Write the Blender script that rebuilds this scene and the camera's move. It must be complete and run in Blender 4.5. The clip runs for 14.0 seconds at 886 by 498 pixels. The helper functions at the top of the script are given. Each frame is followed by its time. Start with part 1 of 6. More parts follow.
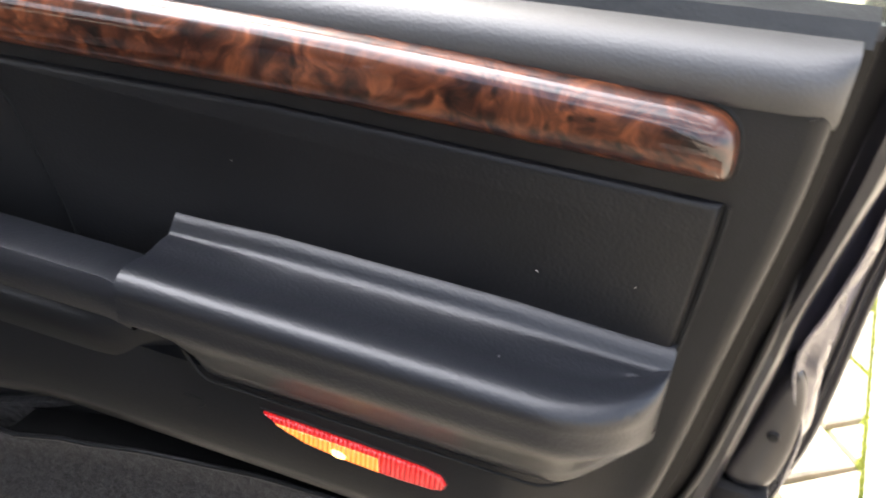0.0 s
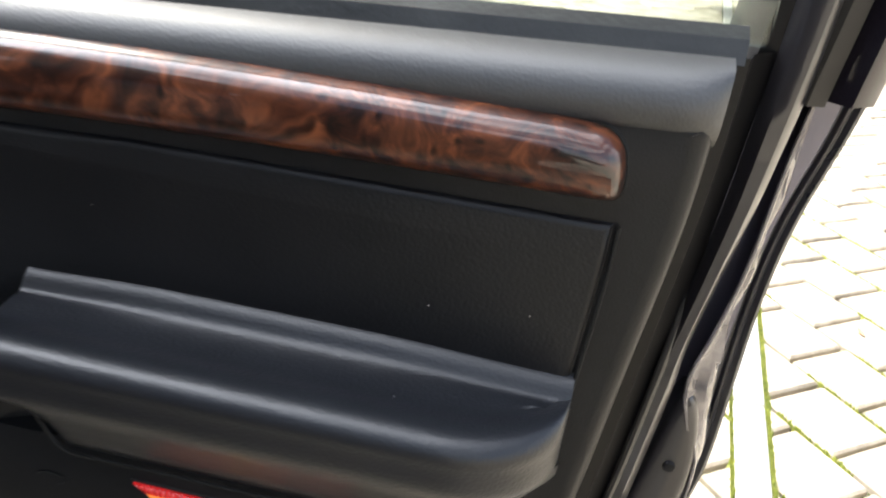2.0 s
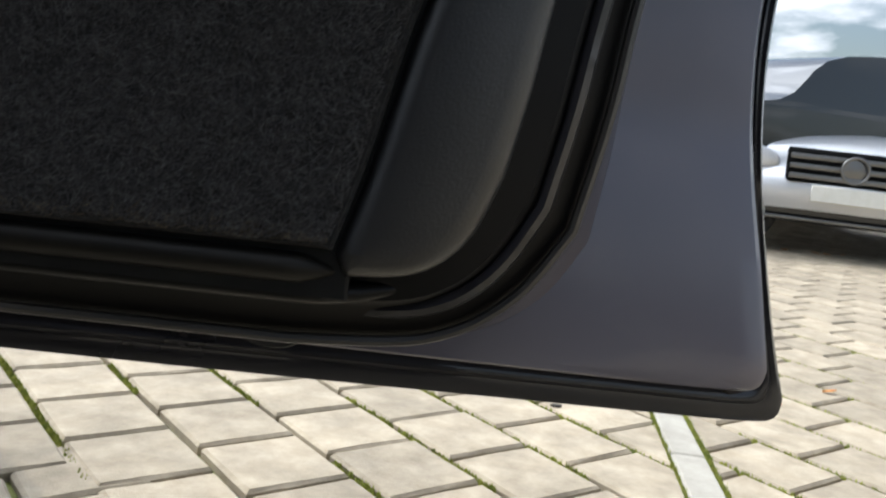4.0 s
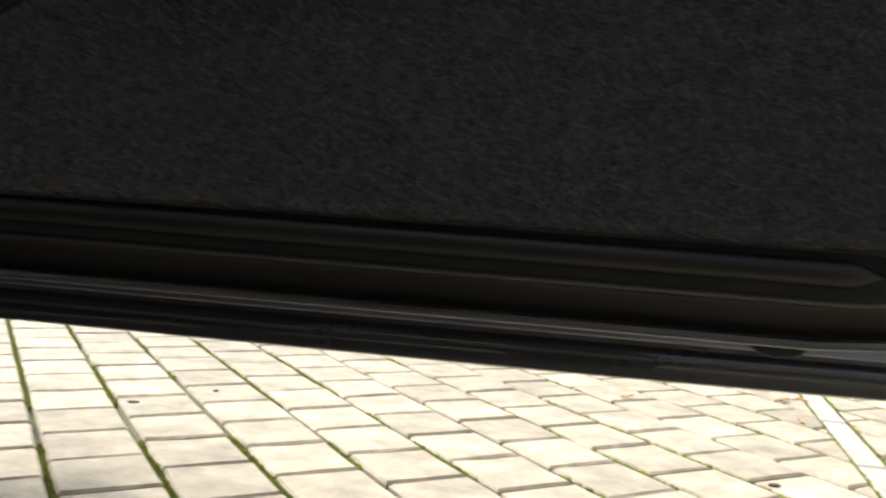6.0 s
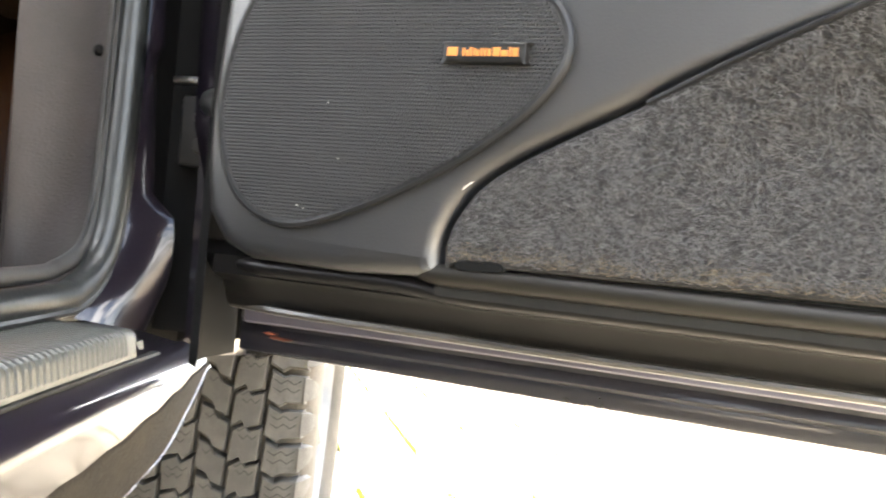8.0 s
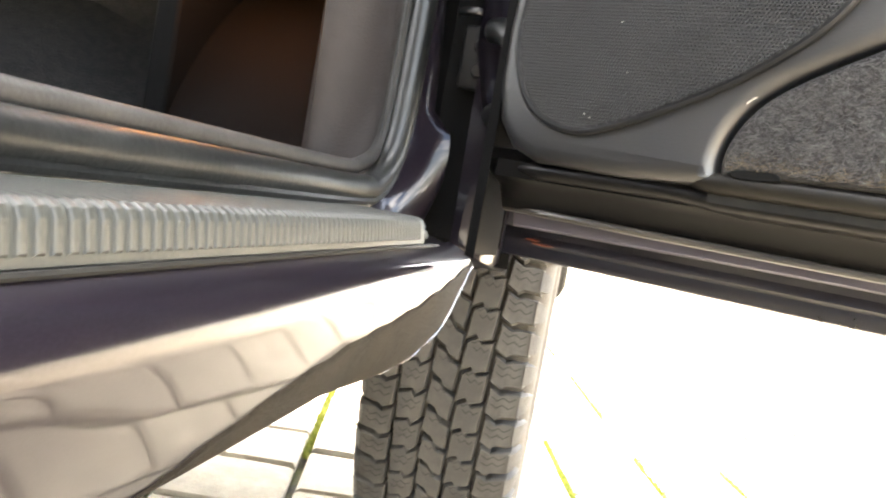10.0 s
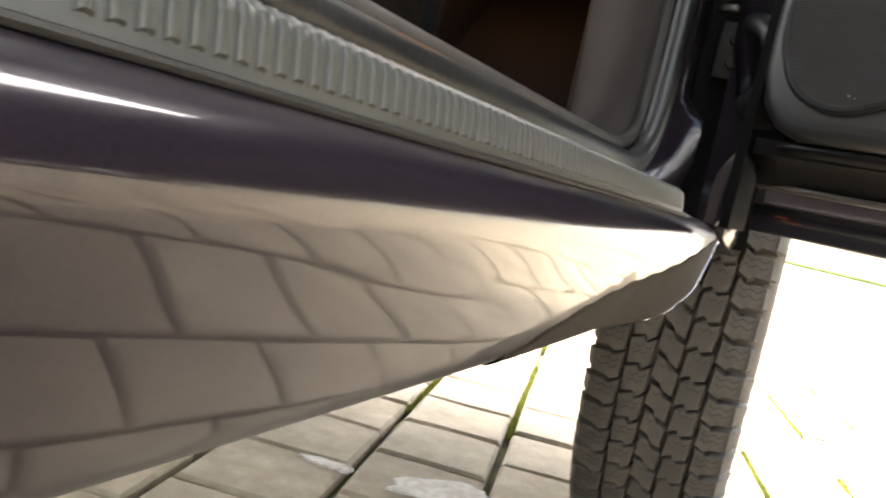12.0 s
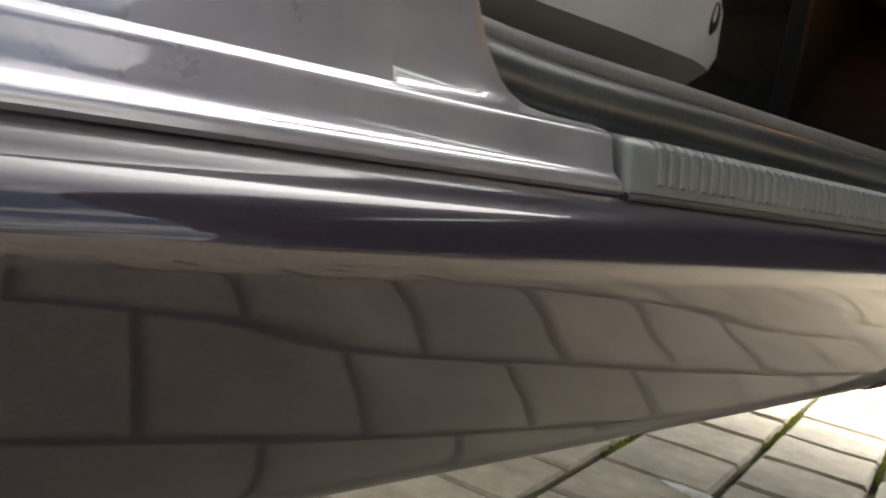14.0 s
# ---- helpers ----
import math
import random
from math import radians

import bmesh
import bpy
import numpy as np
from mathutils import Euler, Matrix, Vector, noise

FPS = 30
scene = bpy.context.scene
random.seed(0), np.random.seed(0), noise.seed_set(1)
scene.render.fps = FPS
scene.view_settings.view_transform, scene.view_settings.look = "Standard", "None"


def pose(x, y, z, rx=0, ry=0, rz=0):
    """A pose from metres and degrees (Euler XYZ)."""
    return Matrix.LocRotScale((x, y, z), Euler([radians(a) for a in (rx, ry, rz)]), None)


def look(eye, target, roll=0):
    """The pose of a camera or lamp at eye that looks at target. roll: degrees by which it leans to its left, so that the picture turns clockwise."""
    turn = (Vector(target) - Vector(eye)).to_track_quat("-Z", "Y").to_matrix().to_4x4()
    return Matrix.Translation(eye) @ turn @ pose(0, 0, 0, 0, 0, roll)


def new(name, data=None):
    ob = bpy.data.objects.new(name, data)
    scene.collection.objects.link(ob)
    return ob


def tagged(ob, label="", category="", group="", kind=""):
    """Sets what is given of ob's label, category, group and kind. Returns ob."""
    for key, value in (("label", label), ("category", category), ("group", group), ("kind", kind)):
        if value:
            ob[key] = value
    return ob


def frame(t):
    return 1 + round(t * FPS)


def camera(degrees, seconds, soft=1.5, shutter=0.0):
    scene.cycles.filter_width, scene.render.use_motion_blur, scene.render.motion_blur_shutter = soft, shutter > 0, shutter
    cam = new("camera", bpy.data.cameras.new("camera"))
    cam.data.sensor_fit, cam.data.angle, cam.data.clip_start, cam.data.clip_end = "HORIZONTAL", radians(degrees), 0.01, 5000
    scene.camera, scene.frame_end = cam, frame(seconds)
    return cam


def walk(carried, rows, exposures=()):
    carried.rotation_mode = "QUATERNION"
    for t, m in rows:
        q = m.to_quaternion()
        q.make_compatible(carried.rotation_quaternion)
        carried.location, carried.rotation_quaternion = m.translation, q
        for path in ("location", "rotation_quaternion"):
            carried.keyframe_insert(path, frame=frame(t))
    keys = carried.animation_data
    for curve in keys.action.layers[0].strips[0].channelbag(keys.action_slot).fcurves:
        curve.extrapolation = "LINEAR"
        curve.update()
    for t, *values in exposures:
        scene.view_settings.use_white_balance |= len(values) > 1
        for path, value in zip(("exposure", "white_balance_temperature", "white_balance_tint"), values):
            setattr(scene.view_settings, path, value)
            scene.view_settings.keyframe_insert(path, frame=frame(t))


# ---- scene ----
cam = camera(53.8, 14.0, 2.0, 0.4)
EXPOSURE = [(0.0, 2.0, 6700, 14), (1.0, 1.6, 6600, 12), (2.0, 1.3, 6500, 10), (2.7, 0.5, 6400, 8), (4.8, -0.15, 6300, 8), (5.5, -0.15, 6400, 8), (6.0, 0.25, 6700, 8), (6.5, 2.05, 6900, 8), (7.0, 3.5, 7100, 8), (8.0, 4.15, 7300, 10), (9.2, 4.3, 7400, 10), (11.3, 3.1, 7700, 12), (12.5, 2.6, 7600, 12), (14.0, 2.0, 7500, 8)]
PATH = [
    (0, (0.857, -0.353, 1.15), (0.403, 1.26, 0.074), 6.2),
    (0.5, (0.861, -0.378, 1.151), (0.566, 1.278, 0.078), 4.6),
    (1, (0.864, -0.395, 1.158), (0.623, 1.297, 0.128), 5.5),
    (1.5, (0.838, -0.412, 1.15), (0.618, 1.315, 0.173), 7.1),
    (2, (0.847, -0.35, 1.123), (0.654, 1.425, 0.229), 8.2),
    (2.4, (0.881, -0.302, 1.012), (0.68, 1.524, 0.233), 8.0),
    (2.5, (0.873, -0.291, 0.989), (0.732, 1.523, 0.165), 8.2),
    (2.7, (0.867, -0.294, 0.92), (0.764, 1.546, 0.148), 7.5),
    (4.8, (0.764, -0.353, 0.573), (0.851, 1.642, 0.463), 6.8),
    (5, (0.749, -0.365, 0.571), (0.815, 1.632, 0.473), 6.6),
    (5.5, (0.691, -0.378, 0.566), (0.625, 1.619, 0.47), 5.5),
    (6, (0.644, -0.389, 0.576), (0.379, 1.591, 0.477), 4.2),
    (6.5, (0.592, -0.383, 0.593), (0.159, 1.568, 0.52), 3.6),
    (7, (0.5375, -0.3770, 0.5865), (-0.0345, 1.5390, 0.5350), 4.2),
    (7.5, (0.4710, -0.3900, 0.5870), (-0.1480, 1.5110, 0.5360), 4.1),
    (8, (0.4350, -0.4040, 0.5790), (-0.3280, 1.4450, 0.5490), 5.5),
    (8.5, (0.4290, -0.4120, 0.5730), (-0.4080, 1.4030, 0.5330), 7.0),
    (9, (0.4230, -0.4290, 0.5640), (-0.4860, 1.3510, 0.4880), 8.1),
    (9.2, (0.4210, -0.4410, 0.5560), (-0.5280, 1.3160, 0.4640), 8.4),
    (11.3, (0.4205, -0.5340, 0.4990), (-0.9030, 0.9580, 0.3510), 12.2),
    (11.5, (0.4240, -0.5480, 0.4940), (-0.9200, 0.9270, 0.3480), 12.2),
    (12, (0.4350, -0.5780, 0.4870), (-0.9930, 0.8090, 0.3010), 12.5),
    (12.5, (0.4530, -0.6120, 0.4840), (-1.0990, 0.6270, 0.2450), 12.9),
    (13, (0.4850, -0.6480, 0.4910), (-1.1910, 0.4100, 0.2250), 11.5),
    (13.5, (0.5090, -0.6730, 0.4990), (-1.2570, 0.2310, 0.2440), 10.3),
    (14, (0.5240, -0.6910, 0.5020), (-1.3110, 0.0640, 0.2530), 9.5),
]
walk(cam, [(t, look(a, b, r)) for t, a, b, r in PATH], EXPOSURE)

# ---- light ----
SUN_TO = Vector((-0.575, 0.308, 0.76)).normalized()
world = bpy.data.worlds.new("sky")
scene.world = world
world.use_nodes = True
_n = world.node_tree.nodes
_sky = _n.new("ShaderNodeTexSky")
_sky.sky_type, _sky.sun_disc = "NISHITA", False
_sky.sun_elevation = math.asin(SUN_TO.z)
_sky.sun_rotation = math.atan2(SUN_TO.x, SUN_TO.y)
_sky.dust_density, _sky.air_density, _sky.ozone_density = 2.6, 1.1, 1.0
# scattered bright clouds over the whole sky
_l = world.node_tree.links
_tc, _sep, _add, _div, _com = _n.new("ShaderNodeTexCoord"), _n.new("ShaderNodeSeparateXYZ"), _n.new("ShaderNodeMath"), _n.new("ShaderNodeVectorMath"), _n.new("ShaderNodeCombineXYZ")
_add.operation, _add.inputs[1].default_value = "ADD", 0.22
_div.operation = "DIVIDE"
_l.new(_tc.outputs["Generated"], _sep.inputs[0])
_l.new(_sep.outputs["Z"], _add.inputs[0])
for _k in range(3):
    _l.new(_add.outputs[0], _com.inputs[_k])
_l.new(_tc.outputs["Generated"], _div.inputs[0])
_l.new(_com.outputs[0], _div.inputs[1])
_no, _ra, _mx = _n.new("ShaderNodeTexNoise"), _n.new("ShaderNodeValToRGB"), _n.new("ShaderNodeMix")
_no.inputs["Scale"].default_value, _no.inputs["Detail"].default_value = 2.6, 6
_ra.color_ramp.elements[0].position, _ra.color_ramp.elements[1].position = 0.47, 0.60
_l.new(_div.outputs[0], _no.inputs["Vector"])
_l.new(_no.outputs[0], _ra.inputs[0])
_mx.data_type = "RGBA"
_haze = _n.new("ShaderNodeMath")
_haze.operation = "MAXIMUM"
_l.new(_ra.outputs[0], _haze.inputs[0])
_l.new(_haze.outputs[0], _mx.inputs[0])
_l.new(_sky.outputs[0], _mx.inputs[6])
# thin cloud glows more the nearer it lies to the sun
_dot, _max, _pow, _gain, _glow = _n.new("ShaderNodeVectorMath"), _n.new("ShaderNodeMath"), _n.new("ShaderNodeMath"), _n.new("ShaderNodeMath"), _n.new("ShaderNodeVectorMath")
_dot.operation, _max.operation, _pow.operation, _gain.operation, _glow.operation = "DOT_PRODUCT", "MAXIMUM", "POWER", "MULTIPLY_ADD", "SCALE"
_dot.inputs[1].default_value = SUN_TO
_max.inputs[1].default_value, _pow.inputs[1].default_value = 0.0, 3.6
_gain.inputs[1].default_value, _gain.inputs[2].default_value = 12.5, 1.9
_l.new(_tc.outputs["Generated"], _dot.inputs[0])
_l.new(_dot.outputs["Value"], _max.inputs[0])
_l.new(_max.outputs[0], _pow.inputs[0])
_l.new(_pow.outputs[0], _gain.inputs[0])
_l.new(_pow.outputs[0], _haze.inputs[1])
_glow.inputs[0].default_value = (4.6, 4.8, 5.2)
_l.new(_gain.outputs[0], _glow.inputs["Scale"])
_l.new(_glow.outputs["Vector"], _mx.inputs[7])
_l.new(_mx.outputs[2], _n["Background"].inputs[0])
_n["Background"].inputs[1].default_value = 0.14
sun_data = bpy.data.lights.new("sun", "SUN")
sun_data.energy, sun_data.angle, sun_data.color = 2.4, radians(0.6), (1.0, 0.95, 0.86)
sun = new("sun", sun_data)
sun.matrix_world = look(SUN_TO * 20, (0, 0, 0))


# ---- materials ----
def mat(name, base, rough=0.5, metal=0.0, coat=0.0, var=None, scale=20.0, detail=6.0, bump=0.0, bump_scale=200.0, mix=(0.35, 0.65), sheen=0.0,
        rough_var=0.0, stretch=(1, 1, 1), voronoi=False, coat_rough=0.03, spec=0.5, per=0.0, stain=0.0, stain_scale=4.0):
    """A principled surface with noise in colour, gloss and relief."""
    m = bpy.data.materials.new(name)
    m.use_nodes = True
    nt = m.node_tree
    n, l = nt.nodes, nt.links
    p = n["Principled BSDF"]
    p.inputs["Roughness"].default_value = rough
    p.inputs["Metallic"].default_value = metal
    p.inputs["Coat Weight"].default_value = coat
    p.inputs["Coat Roughness"].default_value = coat_rough
    p.inputs["Specular IOR Level"].default_value = spec
    p.inputs["Sheen Weight"].default_value = sheen
    p.inputs["Base Color"].default_value = (*base, 1)
    tc = n.new("ShaderNodeTexCoord")
    mp = n.new("ShaderNodeMapping")
    mp.inputs["Scale"].default_value = stretch
    l.new(tc.outputs["Object"], mp.inputs[0])
    if var:
        no = n.new("ShaderNodeTexNoise")
        no.inputs["Scale"].default_value = scale
        no.inputs["Detail"].default_value = detail
        no.inputs["Roughness"].default_value = 0.65
        l.new(mp.outputs[0], no.inputs["Vector"])
        ra = n.new("ShaderNodeValToRGB")
        ra.color_ramp.elements[0].position, ra.color_ramp.elements[1].position = mix
        ra.color_ramp.elements[0].color, ra.color_ramp.elements[1].color = (*base, 1), (*var, 1)
        l.new(no.outputs[0], ra.inputs[0])
        out = ra.outputs[0]
        if per:
            oi = n.new("ShaderNodeObjectInfo")
            hs = n.new("ShaderNodeHueSaturation")
            mr = n.new("ShaderNodeMapRange")
            mr.inputs[3].default_value, mr.inputs[4].default_value = 1 - per, 1 + per
            l.new(oi.outputs["Random"], mr.inputs[0])
            l.new(mr.outputs[0], hs.inputs["Value"])
            l.new(out, hs.inputs["Color"])
            out = hs.outputs[0]
        if stain:
            sn, sr, sm = n.new("ShaderNodeTexNoise"), n.new("ShaderNodeMapRange"), n.new("ShaderNodeHueSaturation")
            sn.inputs["Scale"].default_value, sn.inputs["Detail"].default_value = stain_scale, 8
            sn.inputs["Roughness"].default_value = 0.7
            wp = n.new("ShaderNodeNewGeometry")
            l.new(wp.outputs["Position"], sn.inputs["Vector"])
            sr.inputs[1].default_value, sr.inputs[2].default_value = 0.35, 0.65
            sr.inputs[3].default_value, sr.inputs[4].default_value = 1 - stain, 1 + stain * 0.6
            l.new(sn.outputs[0], sr.inputs[0])
            l.new(sr.outputs[0], sm.inputs["Value"])
            l.new(out, sm.inputs["Color"])
            out = sm.outputs[0]
        l.new(out, p.inputs["Base Color"])
        if rough_var:
            mr = n.new("ShaderNodeMapRange")
            mr.inputs[3].default_value, mr.inputs[4].default_value = rough - rough_var, rough + rough_var
            l.new(no.outputs[0], mr.inputs[0])
            l.new(mr.outputs[0], p.inputs["Roughness"])
    if bump:
        if voronoi:
            b = n.new("ShaderNodeTexVoronoi")
            b.feature = "SMOOTH_F1"
        else:
            b = n.new("ShaderNodeTexNoise")
            b.inputs["Detail"].default_value = 3
        b.inputs["Scale"].default_value = bump_scale
        l.new(mp.outputs[0], b.inputs["Vector"])
        bu = n.new("ShaderNodeBump")
        bu.inputs["Strength"].default_value = bump
        bu.inputs["Distance"].default_value = 0.6 / bump_scale
        l.new(b.outputs[0], bu.inputs["Height"])
        l.new(bu.outputs[0], p.inputs["Normal"])
    return m


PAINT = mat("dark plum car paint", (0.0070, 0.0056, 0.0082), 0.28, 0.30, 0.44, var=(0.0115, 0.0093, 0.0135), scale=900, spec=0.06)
# sill base lightened to stand in for sky mirrored on its ledges
PAINT_SILL = mat("plum sill paint, sky sheen in base", (0.088, 0.082, 0.095), 0.28, 0.6, 0.95, var=(0.165, 0.157, 0.169), scale=14, mix=(0.35, 0.8), rough_var=0.06, spec=0.2)
# jamb paint base raised well above PAINT_EDGE to carry reflected sky
PAINT_IN = mat("dusty inner door paint, sky sheen added", (0.115, 0.108, 0.135), 0.33, 0.5, 0.7, var=(0.150, 0.142, 0.160), scale=9, mix=(0.5, 0.95), rough_var=0.08, coat_rough=0.14)
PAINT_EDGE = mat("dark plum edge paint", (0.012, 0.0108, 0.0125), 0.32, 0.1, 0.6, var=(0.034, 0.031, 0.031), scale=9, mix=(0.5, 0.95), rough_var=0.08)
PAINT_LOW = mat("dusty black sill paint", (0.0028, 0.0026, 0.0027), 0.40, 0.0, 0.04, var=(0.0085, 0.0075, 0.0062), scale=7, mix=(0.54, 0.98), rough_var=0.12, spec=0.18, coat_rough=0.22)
# pale base stands in for the light that paint edges catch
PAINT_LIP = mat("bright paint edge, glints in its base", (0.10, 0.09, 0.095), 0.22, 0.35, 0.8, var=(0.22, 0.20, 0.19), scale=60, mix=(0.4, 0.8))
BEAD = mat("dusty painted seal bead", (0.020, 0.018, 0.016), 0.40, 0.0, 0.5, var=(0.055, 0.048, 0.038), scale=9, mix=(0.35, 0.8), rough_var=0.12, coat_rough=0.3)
LIPM = mat("dusty plastic lip", (0.0055, 0.0050, 0.0042), 0.50, var=(0.014, 0.0122, 0.0092), scale=12, mix=(0.4, 0.85), rough_var=0.08, spec=0.2)
PAINT_HEM = mat("dull dark hem paint", (0.008, 0.0078, 0.0115), 0.30, 0.0, 0.7, var=(0.020, 0.0190, 0.0205), scale=8, mix=(0.5, 0.95), rough_var=0.12, spec=0.35)
CARD = mat("grained black door plastic", (0.006, 0.0063, 0.007), 0.35, var=(0.009, 0.0093, 0.010), scale=14, bump=0.14, bump_scale=900, voronoi=True, rough_var=0.04, spec=0.22)
CARD_LOW = mat("hard grained lower card plastic", (0.0045, 0.0048, 0.0056), 0.40, var=(0.0060, 0.0063, 0.0072), scale=14, bump=0.14, bump_scale=900, voronoi=True, rough_var=0.04, spec=0.85)
INSERT = mat("matt black vinyl insert", (0.005, 0.0052, 0.006), 0.40, var=(0.0075, 0.0078, 0.0088), scale=10, bump=0.15, bump_scale=620, voronoi=True, rough_var=0.05, spec=0.26)
LEATHER = mat("soft black vinyl", (0.0060, 0.0068, 0.0092), 0.36, var=(0.0085, 0.0095, 0.0122), scale=10, bump=0.16, bump_scale=620, voronoi=True, rough_var=0.05, spec=0.46)
CARPET = mat("grey felt carpet", (0.011, 0.0107, 0.011), 0.95, var=(0.032, 0.031, 0.0305), scale=320, mix=(0.34, 0.72), bump=1.0, bump_scale=300, sheen=0.04, stretch=(0.55, 1, 1), spec=0.2)
FIBRE = mat("felt fibre", (0.019, 0.0187, 0.0190), 0.85, var=(0.108, 0.1055, 0.1055), scale=300, detail=2.0, mix=(0.30, 1.0), spec=0.2)
DUSTY = mat("tan dusty felt fibre", (0.050, 0.040, 0.028), 0.9, var=(0.150, 0.120, 0.082), scale=300, detail=2.0, mix=(0.2, 1.0), spec=0.1)
for _m in (FIBRE, DUSTY):
    _fn = _m.node_tree
    _fg = _fn.nodes.new("ShaderNodeNewGeometry")
    for _x in _fn.nodes:
        if _x.type == "VALTORGB":
            _fn.links.new(_fg.outputs["Random Per Island"], _x.inputs[0])
# pad vinyl lighter than the card, for the sky on its top
PAD = mat("black vinyl pad lightened for skylight", (0.014, 0.0145, 0.0155), 0.50, var=(0.019, 0.0195, 0.0205), scale=12, bump=0.15, bump_scale=700, voronoi=True, spec=1.0)
# black that also stands in for shade in seams and gaps
GROOVE = mat("black edging and gap shade", (0.006, 0.006, 0.006), 0.6, var=(0.011, 0.011, 0.010), scale=40, spec=0.2)
RUBBER = mat("black door seal rubber", (0.006, 0.0066, 0.0066), 0.38, var=(0.022, 0.0240, 0.0230), scale=16, mix=(0.45, 0.9), bump=0.15, bump_scale=300, rough_var=0.1, spec=0.45)
GRILLE = mat("dark grey speaker mesh", (0.012, 0.0123, 0.0128), 0.45, var=(0.018, 0.0183, 0.0188), scale=30, spec=0.35)
# near-black that puts deep shade into holes, gaps and hollows
BLACK = mat("black of liners and shaded voids", (0.003, 0.003, 0.003), 0.8, spec=0.1)
PLATE = mat("grey-green ribbed plastic", (0.020, 0.0218, 0.0205), 0.44, var=(0.034, 0.0362, 0.0325), scale=14, bump=0.25, bump_scale=500, rough_var=0.08, spec=0.42)
CHROME = mat("worn steel", (0.22, 0.215, 0.205), 0.36, 1.0)
STEEL = mat("dull black steel", (0.006, 0.006, 0.0065), 0.5, 0.0, var=(0.014, 0.013, 0.012), scale=50, spec=0.2)
KICK = mat("grey-brown grained trim", (0.0155, 0.0115, 0.0100), 0.62, var=(0.023, 0.0175, 0.0155), scale=18, bump=0.3, bump_scale=600, voronoi=True, spec=0.3)
WELT = mat("dark grey edge welt", (0.020, 0.0195, 0.019), 0.6, var=(0.034, 0.033, 0.032), scale=30, bump=0.2, bump_scale=400, spec=0.3)
DARK = mat("dark cabin carpet", (0.012, 0.011, 0.011), 0.95, var=(0.024, 0.022, 0.021), scale=60, bump=0.6, bump_scale=300)
SEAT = mat("grey seat plastic", (0.115, 0.118, 0.118), 0.42, var=(0.14, 0.143, 0.142), scale=12, bump=0.2, bump_scale=700, voronoi=True)
TYRE = mat("dusty tyre rubber", (0.022, 0.0208, 0.0185), 0.80, var=(0.056, 0.0515, 0.0440), scale=26, mix=(0.4, 0.85), bump=0.35, bump_scale=420, per=0.12)
SIDEWALL = mat("dusty tyre sidewall", (0.020, 0.0178, 0.0148), 0.82, var=(0.056, 0.047, 0.035), scale=18, mix=(0.35, 0.8), bump=0.25, bump_scale=300, spec=0.3)
ALLOY = mat("grey alloy wheel", (0.060, 0.061, 0.064), 0.42, 0.4, 0.15, var=(0.090, 0.088, 0.085), scale=20)
GUARD = mat("rough black stone guard", (0.0060, 0.0049, 0.0038), 0.85, var=(0.0195, 0.0157, 0.0117), scale=30, mix=(0.4, 0.85), bump=0.9, bump_scale=420, rough_var=0.1, spec=0.08)
PAVER = mat("weathered concrete paver", (0.266, 0.216, 0.148), 0.88, var=(0.385, 0.326, 0.240), scale=13, mix=(0.3, 0.72), bump=0.5, bump_scale=240, per=0.15, stain=0.30, stain_scale=6.0)
STRIPE = mat("pale concrete edging", (0.27, 0.247, 0.205), 0.86, var=(0.36, 0.335, 0.285), scale=10, bump=0.4, bump_scale=220, per=0.06)
JOINT = mat("soil and moss joint", (0.034, 0.026, 0.017), 0.95, var=(0.105, 0.115, 0.024), scale=5.5, mix=(0.38, 0.56), bump=0.9, bump_scale=160)
MOSS = mat("green moss", (0.095, 0.120, 0.012), 0.95, var=(0.26, 0.27, 0.040), scale=45, bump=0.9, bump_scale=500)
LEAF = mat("dry orange leaf", (0.42, 0.16, 0.05), 0.7, var=(0.55, 0.30, 0.10), scale=90)
CRUMB = mat("pale chalky mark", (0.60, 0.58, 0.54), 0.9, var=(0.45, 0.42, 0.37), scale=60, mix=(0.4, 0.6))
GOLD = mat("gold lettering paint", (0.34, 0.135, 0.035), 0.55, 0.0, spec=0.2)
GLOSS = mat("black enamel", (0.006, 0.006, 0.006), 0.38, 0.0, 0.0, spec=0.25)
SILVERCAR = mat("pale silver car paint", (0.62, 0.63, 0.65), 0.3, 0.3, 1.0, var=(0.66, 0.67, 0.69), scale=400)
BLUECAR = mat("dark blue-grey car paint", (0.03, 0.045, 0.06), 0.3, 0.2, 1.0, var=(0.035, 0.05, 0.07), scale=400)
GREYCAR = mat("black car paint", (0.010, 0.011, 0.012), 0.3, 0.1, 0.8, var=(0.014, 0.015, 0.016), scale=300)
GRASS = mat("lawn grass", (0.045, 0.085, 0.018), 0.95, var=(0.10, 0.15, 0.035), scale=9, bump=0.8, bump_scale=60)
PLATEW = mat("white plate enamel and sky on glass", (0.75, 0.74, 0.68), 0.4, var=(0.70, 0.69, 0.62), scale=30)


